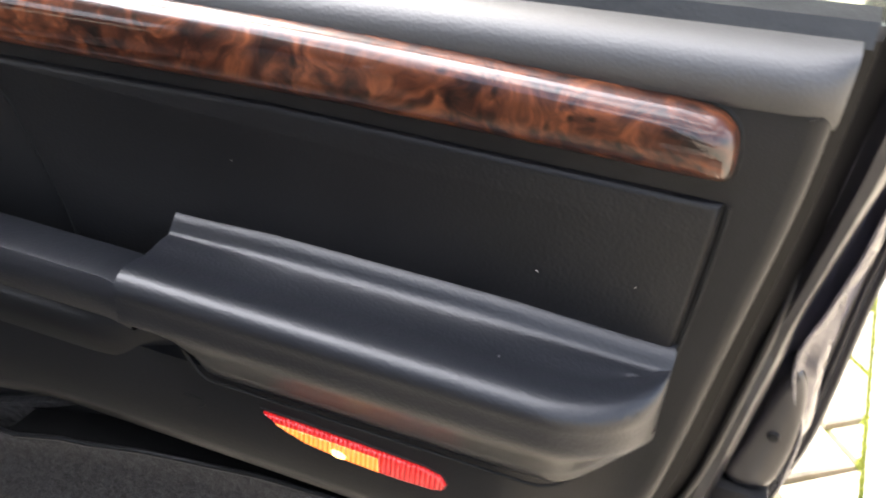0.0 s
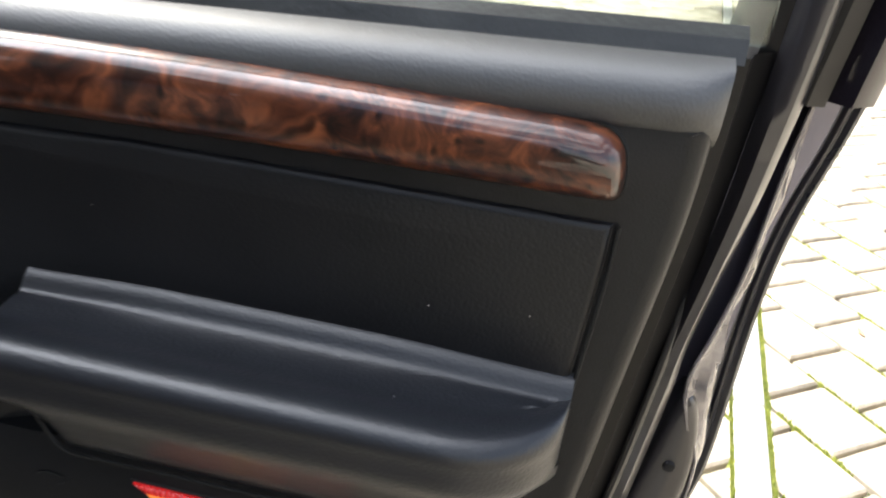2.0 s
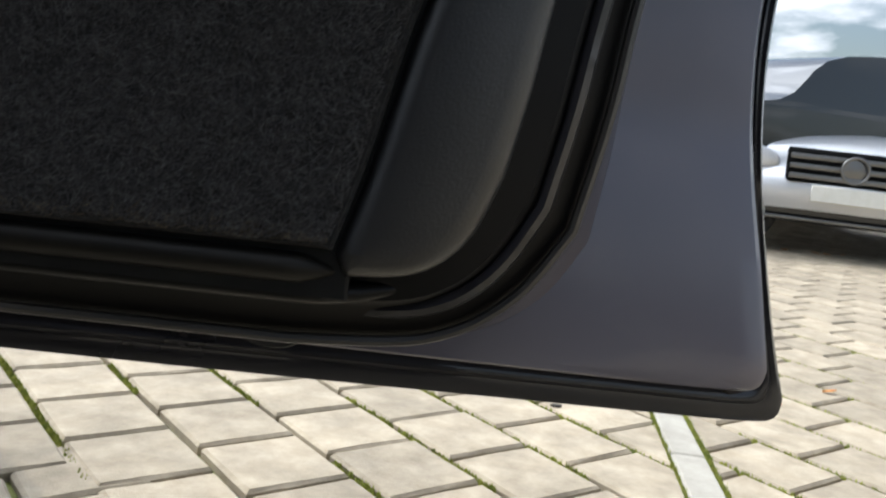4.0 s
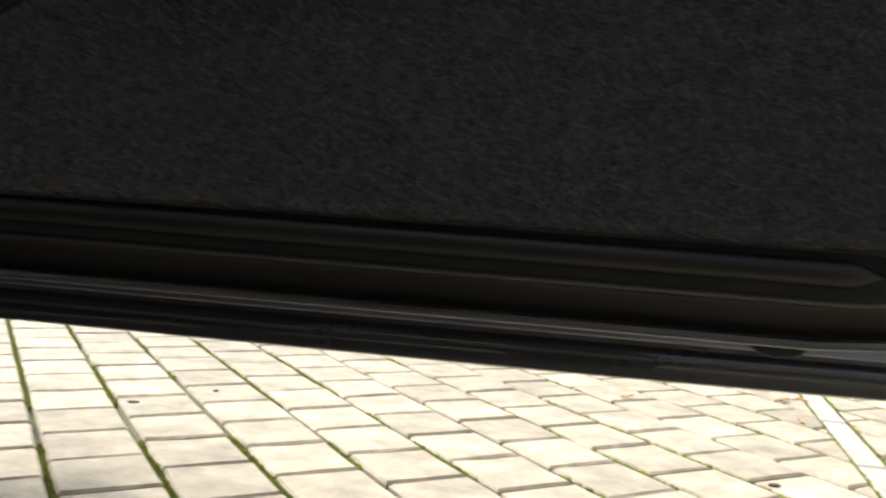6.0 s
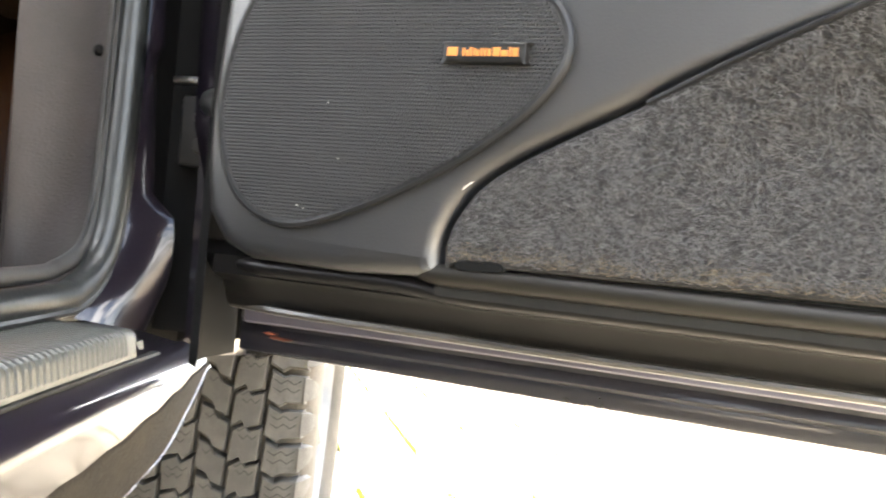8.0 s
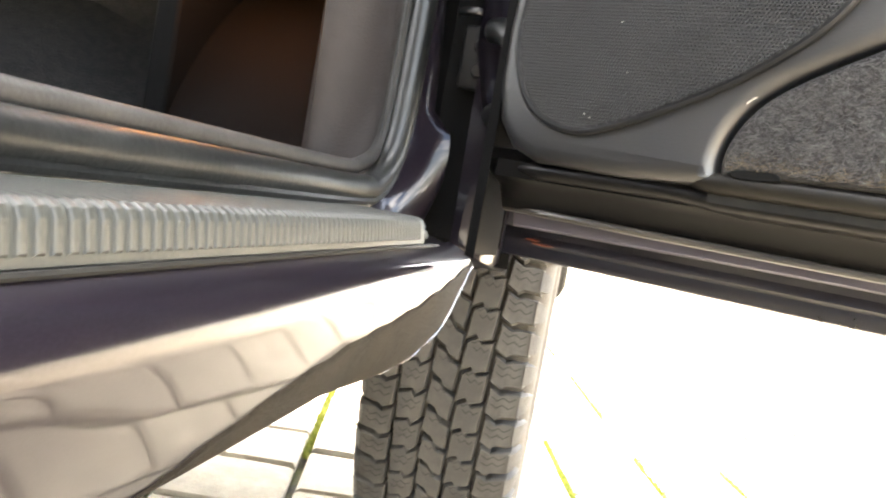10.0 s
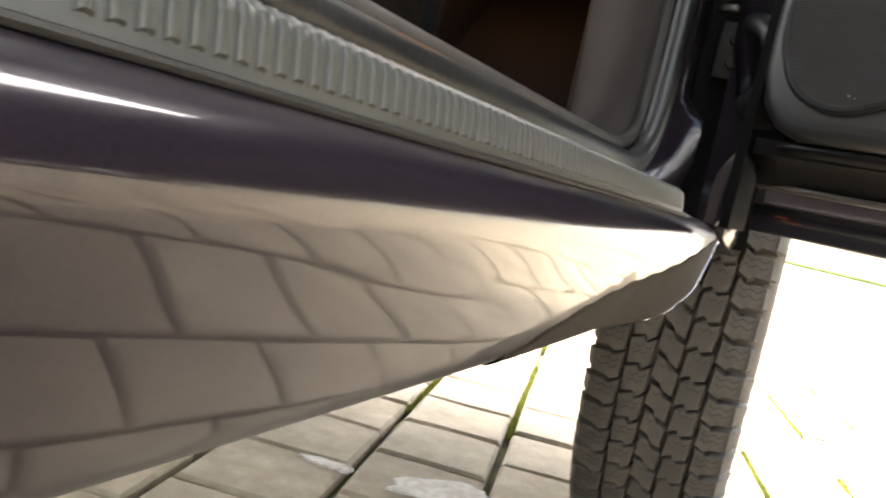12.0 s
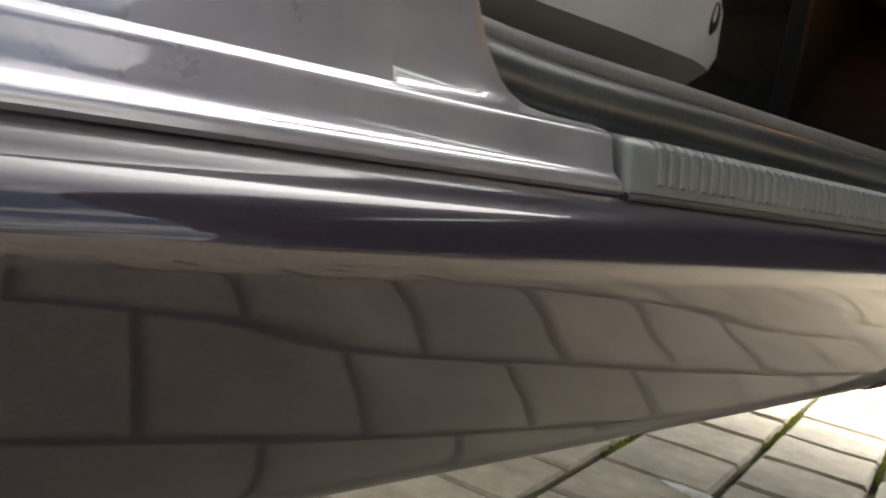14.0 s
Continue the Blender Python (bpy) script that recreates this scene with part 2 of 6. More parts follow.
def burl():
    """Glossy walnut burl: swirled browns with dark knots under clear lacquer."""
    m = mat("lacquered walnut burl", (0.2, 0.07, 0.03), 0.30, 0.0, 0.9, spec=0.3)
    n, l = m.node_tree.nodes, m.node_tree.links
    p = n["Principled BSDF"]
    tc = n.new("ShaderNodeTexCoord")
    warp = n.new("ShaderNodeTexNoise")
    warp.inputs["Scale"].default_value, warp.inputs["Detail"].default_value = 14, 3
    l.new(tc.outputs["Object"], warp.inputs["Vector"])
    add = n.new("ShaderNodeVectorMath")
    add.operation = "MULTIPLY_ADD"
    add.inputs[1].default_value = (0.06, 0.06, 0.06)
    l.new(warp.outputs["Color"], add.inputs[0])
    l.new(tc.outputs["Object"], add.inputs[2])
    swirl = n.new("ShaderNodeTexNoise")
    swirl.inputs["Scale"].default_value, swirl.inputs["Detail"].default_value, swirl.inputs["Distortion"].default_value = 62, 10, 0.9
    swirl.inputs["Roughness"].default_value = 0.62
    l.new(add.outputs[0], swirl.inputs["Vector"])
    ra = n.new("ShaderNodeValToRGB")
    e = ra.color_ramp.elements
    e[0].position, e[0].color = 0.34, (0.004, 0.0018, 0.0014, 1)
    e[1].position, e[1].color = 0.68, (0.150, 0.047, 0.0185, 1)
    k = e.new(0.45)
    k.color = (0.028, 0.0080, 0.0042, 1)
    k = e.new(0.55)
    k.color = (0.068, 0.0205, 0.0090, 1)
    l.new(swirl.outputs[0], ra.inputs[0])
    knots = n.new("ShaderNodeTexVoronoi")
    knots.inputs["Scale"].default_value = 95
    l.new(add.outputs[0], knots.inputs["Vector"])
    kr = n.new("ShaderNodeValToRGB")
    kr.color_ramp.elements[0].position, kr.color_ramp.elements[0].color = 0.10, (0.08, 0.05, 0.04, 1)
    kr.color_ramp.elements[1].position, kr.color_ramp.elements[1].color = 0.30, (1, 1, 1, 1)
    l.new(knots.outputs["Distance"], kr.inputs[0])
    mx = n.new("ShaderNodeMix")
    mx.data_type, mx.blend_type = "RGBA", "MULTIPLY"
    mx.inputs[0].default_value = 0.9
    l.new(ra.outputs[0], mx.inputs[6])
    l.new(kr.outputs[0], mx.inputs[7])
    l.new(mx.outputs[2], p.inputs["Base Color"])
    return m


BURL = burl()


def glass(name, tint, rough=0.0):
    m = bpy.data.materials.new(name)
    m.use_nodes = True
    n, l = m.node_tree.nodes, m.node_tree.links
    n.remove(n["Principled BSDF"])
    tr, gl, mx, fr = n.new("ShaderNodeBsdfTransparent"), n.new("ShaderNodeBsdfGlossy"), n.new("ShaderNodeMixShader"), n.new("ShaderNodeFresnel")
    tr.inputs[0].default_value = (*tint, 1)
    gl.inputs["Roughness"].default_value = rough
    l.new(fr.outputs[0], mx.inputs[0])
    l.new(tr.outputs[0], mx.inputs[1])
    l.new(gl.outputs[0], mx.inputs[2])
    l.new(mx.outputs[0], n["Material Output"].inputs[0])
    return m


ETCH = glass("etched glass line", (0.72, 0.76, 0.73), 0.2)
GLASS = glass("green-tinted window glass", (0.80, 0.85, 0.81), 0.01)


def lens(name, base, glow, strength):
    """A moulded lamp lens: coloured plastic, ribbed, lit from behind."""
    m = mat(name, base, 0.25, 0.0, 0.6)
    p = m.node_tree.nodes["Principled BSDF"]
    n, l = m.node_tree.nodes, m.node_tree.links
    tc = n.new("ShaderNodeTexCoord")
    wv = n.new("ShaderNodeTexWave")
    wv.wave_type, wv.bands_direction = "BANDS", "X"
    wv.inputs["Scale"].default_value = 110
    wv.inputs["Distortion"].default_value = 0.6
    l.new(tc.outputs["Object"], wv.inputs["Vector"])
    bu = n.new("ShaderNodeBump")
    bu.inputs["Strength"].default_value, bu.inputs["Distance"].default_value = 0.6, 0.002
    l.new(wv.outputs["Fac"], bu.inputs["Height"])
    l.new(bu.outputs[0], p.inputs["Normal"])
    mr = n.new("ShaderNodeMapRange")
    mr.inputs[3].default_value, mr.inputs[4].default_value = strength * 0.55, strength * 1.3
    l.new(wv.outputs["Fac"], mr.inputs[0])
    p.inputs["Emission Color"].default_value = (*glow, 1)
    l.new(mr.outputs[0], p.inputs["Emission Strength"])
    return m


RED = lens("red lamp lens", (0.35, 0.01, 0.01), (1.0, 0.015, 0.015), 0.14)
AMBER = lens("lit amber lamp lens", (0.6, 0.2, 0.03), (1.0, 0.20, 0.03), 0.45)
BULB = lens("lit bulb behind the lens", (0.9, 0.6, 0.2), (1.0, 0.62, 0.18), 1.4)


# ---- mesh helpers ----
from mathutils.geometry import tessellate_polygon


def cap(bm, ring):
    """Fill a flat ring of vertices, also a concave one."""
    for t in tessellate_polygon([[v.co for v in ring]]):
        try:
            bm.faces.new([ring[k] for k in t])
        except ValueError:
            pass


def part(name, bm, material, parent=None, label="", smooth=True):
    """Link a bmesh as one mesh object under its thing."""
    me = bpy.data.meshes.new(name)
    bm.normal_update()
    bm.to_mesh(me)
    bm.free()
    for m in material if isinstance(material, (list, tuple)) else (material,):
        me.materials.append(m)
    if smooth:
        me.polygons.foreach_set("use_smooth", [True] * len(me.polygons))
    ob = new(name, me)
    if smooth:
        me.set_sharp_from_angle(angle=radians(38))
    if parent:
        ob.parent = parent
    if label:
        ob["label"] = label
    return ob


def curve(points, n=8, closed=False):
    """A smooth line through a few points, of any dimension."""
    pts = [np.array(p, float) for p in points]
    out = []
    m = len(pts)
    for i in range(m if closed else m - 1):
        p0 = pts[(i - 1) % m] if closed or i else pts[0]
        p1, p2 = pts[i], pts[(i + 1) % m]
        p3 = pts[(i + 2) % m] if closed or i + 2 < m else pts[-1]
        for k in range(n):
            t = k / n
            out.append(0.5 * (2 * p1 + (p2 - p0) * t + (2 * p0 - 5 * p1 + 4 * p2 - p3) * t * t + (3 * p1 - p0 - 3 * p2 + p3) * t ** 3))
    if not closed:
        out.append(pts[-1])
    return out


def even(points, n):
    """n points at even steps along a line."""
    p = np.array(points, float)
    d = np.r_[0, np.cumsum(np.linalg.norm(np.diff(p, axis=0), axis=1))]
    s = np.linspace(0, d[-1], n)
    return np.array([np.interp(s, d, p[:, k]) for k in range(p.shape[1])]).T


def area2(o):
    return 0.5 * sum(o[i][0] * o[(i + 1) % len(o)][1] - o[(i + 1) % len(o)][0] * o[i][1] for i in range(len(o)))


def inset(outline, d):
    """The outline moved inwards by d."""
    o = [np.array(p, float) for p in outline]
    if area2(o) < 0:
        o = o[::-1]
    res = []
    for i, p in enumerate(o):
        a, b = p - o[i - 1], o[(i + 1) % len(o)] - p
        a, b = a / (np.linalg.norm(a) + 1e-9), b / (np.linalg.norm(b) + 1e-9)
        nn = np.array((-a[1] - b[1], a[0] + b[0]))
        nn = nn / max(np.linalg.norm(nn), 1e-6)
        c = max(0.5, abs(nn @ np.array((-b[1], b[0]))))
        res.append(p + nn * d / c)
    return res


def plate(bm, outline, front, back, bevel=0.004, steps=3, dome=0.0):
    """A slab with the outline in x and z, rounded at its front edge (front is the smaller y)."""
    o = [np.array(p, float) for p in outline]
    if area2(o) < 0:
        o = o[::-1]
    loops = [(o, back)]
    for k in range(steps + 1):
        a = k / steps * math.pi / 2
        loops.append((inset(o, bevel * (1 - math.cos(a))), front + bevel * (1 - math.sin(a))))
    rings = [[bm.verts.new((p[0], y, p[1])) for p in lp] for lp, y in loops]
    m = len(o)
    for r, s in zip(rings, rings[1:]):
        for i in range(m):
            bm.faces.new((r[i], r[(i + 1) % m], s[(i + 1) % m], s[i]))
    cap(bm, rings[-1])
    cap(bm, rings[0][::-1])
    return bm


def loft(bm, rings, closed=False, caps=False):
    """Skin over rows of 3D points."""
    rows = [[bm.verts.new(tuple(p)) for p in r] for r in rings]
    m = len(rows[0])
    for a, b in zip(rows, rows[1:]):
        for i in range(m if closed else m - 1):
            bm.faces.new((a[i], b[i], b[(i + 1) % m], a[(i + 1) % m]))
    if caps:
        bm.faces.new(rows[0])
        bm.faces.new(rows[-1][::-1])
    return bm


def tube(bm, line, radius, sides=8, closed=False, flat=1.0, up=(0, 0, 1)):
    """A round cord along a 3D line."""
    pts = [Vector(p) for p in line]
    m = len(pts)
    rings = []
    for i, p in enumerate(pts):
        a = pts[(i - 1) % m] if closed or i else p
        b = pts[(i + 1) % m] if closed or i + 1 < m else p
        d = (b - a).normalized()
        x = d.cross(Vector(up))
        if x.length < 1e-4:
            x = d.cross(Vector((0, 1, 0)))
        x.normalize()
        y = x.cross(d).normalized()
        rings.append([p + x * math.cos(2 * math.pi * k / sides) * radius + y * math.sin(2 * math.pi * k / sides) * radius * flat for k in range(sides)])
    if closed:
        rings.append(rings[0])
    loft(bm, rings, closed=True, caps=not closed)
    return bm


def box(bm, lo, hi, bevel=0.0, segments=2):
    """A box between two corners, its edges rounded."""
    r = bmesh.ops.create_cube(bm, size=1.0)
    for v in r["verts"]:
        v.co = Vector([(lo[k] + hi[k]) / 2 + v.co[k] * (hi[k] - lo[k]) for k in range(3)])
    if bevel:
        es = list({e for v in r["verts"] for e in v.link_edges})
        bmesh.ops.bevel(bm, geom=es, offset=bevel, segments=segments, affect="EDGES", profile=0.5)
    return bm


def disc(bm, centre, axis, profile, sides=24):
    """A turned form: profile of (radius, along the axis)."""
    ax = Vector(axis).normalized()
    x = ax.orthogonal().normalized()
    y = ax.cross(x)
    c = Vector(centre)
    rings = [[c + ax * h + (x * math.cos(2 * math.pi * k / sides) + y * math.sin(2 * math.pi * k / sides)) * r for k in range(sides)] for r, h in profile]
    loft(bm, rings, closed=True)
    return bm


def fix(bm):
    bmesh.ops.remove_doubles(bm, verts=bm.verts, dist=1e-6)
    bmesh.ops.recalc_face_normals(bm, faces=bm.faces)
    return bm


def inside(p, outline):
    x, y, c = p[0], p[1], False
    for i in range(len(outline)):
        (x0, y0), (x1, y1) = outline[i - 1][:2], outline[i][:2]
        if (y0 > y) != (y1 > y) and x < (x1 - x0) * (y - y0) / (y1 - y0) + x0:
            c = not c
    return c


# ---- ground ----
LAT = radians(36.25)
EU = Vector((math.cos(LAT), math.sin(LAT), 0))
EV = Vector((-math.sin(LAT), math.cos(LAT), 0))
PW, PL = 0.2053, 0.2126


def strip_x(y):
    """The middle of the pale edging row, where it passes y."""
    return 1.419 + 0.11 * (y - 1.5)


gb = bmesh.new()
for i in range(0, 24):
    a0, a1 = i / 24 * 2 * math.pi, (i + 1) / 24 * 2 * math.pi
    inner = [gb.verts.new((0.5 + 12.2 * math.cos(a), 1 + 12.2 * math.sin(a), -0.02)) for a in (a0, a1)]
    outer = [gb.verts.new((900 * math.cos(a), 900 * math.sin(a), -0.02)) for a in (a0, a1)]
    mid = gb.verts.new((0.5, 1, -0.02))
    gb.faces.new((mid, inner[0], inner[1])).material_index = 0
    gb.faces.new((inner[0], outer[0], outer[1], inner[1])).material_index = 1
fix(gb)
FARGROUND = mat("far pale paving", (0.26, 0.232, 0.185), 0.9, var=(0.35, 0.318, 0.262), scale=1.2, bump=0.2, bump_scale=30)
ground = tagged(part("ground", gb, [JOINT, FARGROUND], smooth=False), "earth and moss bed under a paved parking yard", "ground", kind="structure")
if sum(p.normal.z for p in ground.data.polygons) < 0:
    ground.data.flip_normals()


# ---- the jeep: an empty at its base ----
car = tagged(new("jeep"), "dark plum off-road car with its front door wide open", "car")
CAR_O, CAR_TURN = (0.081, 0.0055, 0.0), 21.8
CM = pose(*CAR_O, 0, 0, CAR_TURN) @ Matrix(((1, 0, 0, 0), (0, 1, 0, 0), (0, -0.007, 1, 0), (0, 0, 0, 1)))


def cp(bm, name, material, parent=None, label="", smooth=True):
    """A part drawn in the car's own axes: out, forward, up."""
    bmesh.ops.transform(bm, matrix=CM, verts=bm.verts)
    return part(name, bm, material, parent or car, label, smooth)


def ease(t):
    t = min(1.0, max(0.0, t))
    return t * t * (3 - 2 * t)


# ---- open front door, drawn in the world's axes: x along it, y through it, z up ----
# three leading lines round its foot and rear edge: panel edge, seal bead, outer skin
P_LOW = [(0.098, 0.556), (0.30, 0.556), (0.50, 0.556), (0.70, 0.556), (0.785, 0.557)]
P_COR = [(0.785, 0.557), (0.815, 0.561), (0.834, 0.576), (0.845, 0.602)]
P_UP = [(0.845, 0.602), (0.851, 0.634), (0.858, 0.680), (0.876, 0.740), (0.892, 0.792), (0.904, 0.90), (0.912, 0.98), (0.913, 1.048)]
F_LOW = [(0.092, 0.525), (0.30, 0.523), (0.50, 0.523), (0.68, 0.523), (0.765, 0.523)]
F_COR = [(0.765, 0.523), (0.822, 0.529), (0.856, 0.549), (0.878, 0.581)]
F_UP = [(0.878, 0.581), (0.887, 0.629), (0.893, 0.682), (0.905, 0.740), (0.916, 0.792), (0.926, 0.90), (0.932, 0.98), (0.936, 1.048)]
S_LOW = [(0.090, 0.490), (0.30, 0.4895), (0.50, 0.4895), (0.70, 0.490), (0.94, 0.4925)]
S_COR = [(0.94, 0.4925), (0.984, 0.4935), (0.9965, 0.4965), (0.9985, 0.506)]
S_UP = [(0.9985, 0.506), (0.985, 0.55), (0.969, 0.62), (0.964, 0.68), (0.970, 0.75), (0.976, 0.80), (0.976, 0.90), (0.980, 0.955), (0.990, 1.004), (0.995, 1.034)]
# hem line, where the pressing steps back to the skin
H_LOW = [(0.090, 0.512), (0.30, 0.514), (0.50, 0.514), (0.70, 0.5145), (0.93, 0.5145)]
H_COR = [(0.93, 0.5145), (0.966, 0.5146), (0.9765, 0.5170), (0.9795, 0.5250)]
H_UP = [(0.9795, 0.525), (0.971, 0.57), (0.961, 0.62), (0.955, 0.68), (0.959, 0.75), (0.963, 0.80), (0.963, 0.90), (0.967, 0.955), (0.977, 1.004), (0.981, 1.034)]


def lead(low, cor, up):
    return np.vstack([even(curve(low, 6), 40), even(curve(cor, 8), 20)[1:], even(curve(up, 8), 60)[1:]])


LP, LF, LS, LH = lead(P_LOW, P_COR, P_UP), lead(F_LOW, F_COR, F_UP), lead(S_LOW, S_COR, S_UP), lead(H_LOW, H_COR, H_UP)


def between(a, b, t, y):
    q = a * (1 - t) + b * t
    return [(p[0], wrap(p[0], y), p[1]) for p in q]


def wrap(x, y):
    """Front ends of the pressings curl back towards the skin."""
    return y + max(0.0, 0.089 - y) * (1 - ease((x - 0.090) / 0.014)) ** 2


# outer skin: the door itself
skin_outline = [tuple(p) for p in LS] + [(0.030, 1.02), (0.032, 0.80), (0.036, 0.64), (0.052, 0.590), (0.088, 0.575)]
bm = bmesh.new()
rings = []
for f, y in ((0.0, 0.090), (0.0, 0.098), (0.015, 0.108), (0.10, 0.124), (0.30, 0.136)):
    rings.append([(0.54 + (p[0] - 0.54) * (1 - f), y, 0.78 + (p[1] - 0.78) * (1 - f)) for p in skin_outline])
loft(bm, rings, closed=True)
bm.verts.ensure_lookup_table()
cap(bm, bm.verts[-len(skin_outline):])
door = part("car_door", fix(bm), PAINT, car, "open front door in dark plum paint")

# inner shell: pressed steel between the card and the skin, round the foot and the rear edge
bm = bmesh.new()
n_all = len(LP)
rows = [between(LP, LF, -0.25, 0.03), between(LP, LF, 0.0, 0.020), between(LP, LF, 0.35, 0.022), between(LP, LF, 0.50, 0.034), between(LP, LF, 0.85, 0.042),
        between(LP, LF, 1.0, 0.046)]
loft(bm, rows)
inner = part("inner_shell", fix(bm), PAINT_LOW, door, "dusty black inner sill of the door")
bm = bmesh.new()
rows = [between(LF, LH, 0.05, 0.058)]
for t, dy in ((0.12, 0.0), (0.3, 0.0), (0.55, 0.0), (0.85, 0.0), (0.96, 0.001), (1.0, 0.004)):
    rows.append([(p[0], wrap(p[0], 0.061 + dy + min(0.014, max(0.0, (p[2] - 0.505) * 0.11))), p[2]) for p in between(LF, LH, t, 0.0)])
loft(bm, rows + [between(LH, LS, 0.02, 0.086)])
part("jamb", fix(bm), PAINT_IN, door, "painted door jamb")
bm = bmesh.new()
rows = [between(LH, LS, 0.0, 0.0845), between(LH, LS, 0.22, 0.0855), between(LH, LS, 0.34, 0.0835), between(LH, LS, 0.46, 0.0835), between(LH, LS, 0.56, 0.0862), between(LH, LS, 0.80, 0.0855), between(LH, LS, 0.95, 0.087), between(LH, LS, 1.0, 0.0905)]
loft(bm, rows)
part("hem", fix(bm), PAINT_HEM, door, "dark folded hem of the door skin")
# bead of the seal, sinking into the sill at its front end
def sunk(line, y, n=6, end=0):
    m = len(line)
    return [(p[0], wrap(p[0], y) + 0.012 * (1 - ease(i / n)) + (0.012 * ease((i - m + end) / end) if end else 0.0), p[1]) for i, p in enumerate(line)]


bm = bmesh.new()
tube(bm, sunk(LF[:-10], 0.0415, 4, 12), 0.0025, 8, up=(0, 1, 0))
part("seal_bead", fix(bm), BEAD, door, "dusty painted bead along the door foot")
bm = bmesh.new()
tube(bm, sunk((LP * 0.45 + LF * 0.55)[38:84], 0.032, 12, 12), 0.0040, 8, up=(0, 1, 0))
part("edge_seal", fix(bm), PAINT_EDGE, door, "black rubber edge seal")
# oval drain plug under the bead
bm = bmesh.new()
disc(bm, (0.755, 0.060, 0.5185), (0, -1, 0.5), [(0.0, 0.0015), (0.0045, 0.0015), (0.0058, 0.001), (0.006, 0.0)], 20)
for v in bm.verts:
    v.co.x = 0.755 + (v.co.x - 0.755) * 2.2
part("drain_plug", fix(bm), WELT, door, "flat grey drain plug")
# small pressed knuckle where the two hems meet
bm = bmesh.new()
loft(bm, [[(0.955, 0.088, 0.509), (0.965, 0.082, 0.512), (0.974, 0.083, 0.517), (0.979, 0.089, 0.523)], [(0.962, 0.090, 0.502), (0.974, 0.0845, 0.504), (0.983, 0.0855, 0.509), (0.987, 0.090, 0.515)]])
part("hem_knuckle", fix(bm), PAINT, door)

# latch and its pressed pockets in the rear edge
bm = bmesh.new()
box(bm, (0.924, 0.050, 0.732), (0.957, 0.075, 0.768), 0.004)
part("latch_case", fix(bm), STEEL, door, "black steel latch case")
bm = bmesh.new()
box(bm, (0.931, 0.0485, 0.741), (0.953, 0.052, 0.757), 0.001)
part("latch_slot", fix(bm), BLACK, door)
bm = bmesh.new()
disc(bm, (0.951, 0.046, 0.760), (0, 0, -1), [(0.0, -0.002), (0.0030, 0.0), (0.0030, 0.014), (0.0, 0.016)], 10)
part("latch_pin", fix(bm), CHROME, door, "bright steel pin")
bm = bmesh.new()
plate(bm, curve([(0.917, 0.700), (0.938, 0.704), (0.953, 0.720), (0.956, 0.731), (0.930, 0.732), (0.921, 0.722)], 5, True), 0.056, 0.075, 0.005)
part("latch_cover", fix(bm), PAINT_EDGE, door, "raised painted latch cover")
bm = bmesh.new()
plate(bm, [tuple(p) for p in curve([(0.929, 0.772), (0.953, 0.769), (0.960, 0.800), (0.957, 0.838), (0.948, 0.860), (0.940, 0.850), (0.934, 0.815)], 5, True)], 0.0555, 0.075, 0.006)
part("latch_cover", fix(bm), PAINT_EDGE, door)
bm = bmesh.new()
disc(bm, (0.9465, 0.0560, 0.812), (0, -1, 0), [(0, 0.003), (0.003, 0.0025), (0.004, 0.0)], 10)
part("bolt_head", fix(bm), STEEL, door)
# broad rolled edge between the seal and the folded lip
bm = bmesh.new()
bl = even(curve([(0.902, 0.700), (0.906, 0.740), (0.914, 0.845), (0.924, 0.912), (0.930, 0.967), (0.932, 1.006), (0.934, 1.08), (0.932, 1.20)], 6), 50)
br = even(curve([(0.918, 0.700), (0.927, 0.768), (0.936, 0.862), (0.937, 0.895), (0.943, 0.938), (0.951, 0.990), (0.960, 1.08), (0.964, 1.20)], 6), 50)
rows = []
for t, y in ((0.0, 0.052), (0.12, 0.044), (0.35, 0.040), (0.65, 0.040), (0.88, 0.045), (1.0, 0.054)):
    q = bl * (1 - t) + br * t
    rows.append([(p[0], y, p[1]) for p in q])
loft(bm, rows)
part("rolled_edge", fix(bm), PAINT_EDGE, door, "rolled painted door edge")
# thin folded lip and the crumpled seam beside it, pale for their glints
lip = even(curve([(0.9690, 0.064, 1.13), (0.9645, 0.062, 1.055), (0.9585, 0.060, 0.996), (0.955, 0.058, 0.940), (0.949, 0.056, 0.902), (0.9425, 0.054, 0.870), (0.9490, 0.056, 0.842), (0.9605, 0.060, 0.815), (0.9615, 0.062, 0.772)], 8), 80)
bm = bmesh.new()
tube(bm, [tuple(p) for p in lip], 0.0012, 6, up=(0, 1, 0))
part("folded_lip", fix(bm), PAINT_LIP, door, "thin folded lip, its glint in pale paint")
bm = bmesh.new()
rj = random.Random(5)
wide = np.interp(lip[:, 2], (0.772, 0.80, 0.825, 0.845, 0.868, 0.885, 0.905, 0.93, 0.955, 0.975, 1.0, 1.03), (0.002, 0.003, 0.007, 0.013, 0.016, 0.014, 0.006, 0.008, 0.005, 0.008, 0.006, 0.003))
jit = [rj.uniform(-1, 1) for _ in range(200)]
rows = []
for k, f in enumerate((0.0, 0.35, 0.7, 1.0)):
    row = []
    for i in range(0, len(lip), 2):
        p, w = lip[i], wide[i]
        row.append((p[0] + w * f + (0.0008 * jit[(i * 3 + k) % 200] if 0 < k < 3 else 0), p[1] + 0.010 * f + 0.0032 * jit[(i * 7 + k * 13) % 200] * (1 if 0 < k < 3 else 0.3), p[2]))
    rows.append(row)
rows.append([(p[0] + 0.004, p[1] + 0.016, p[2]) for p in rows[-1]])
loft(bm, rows)
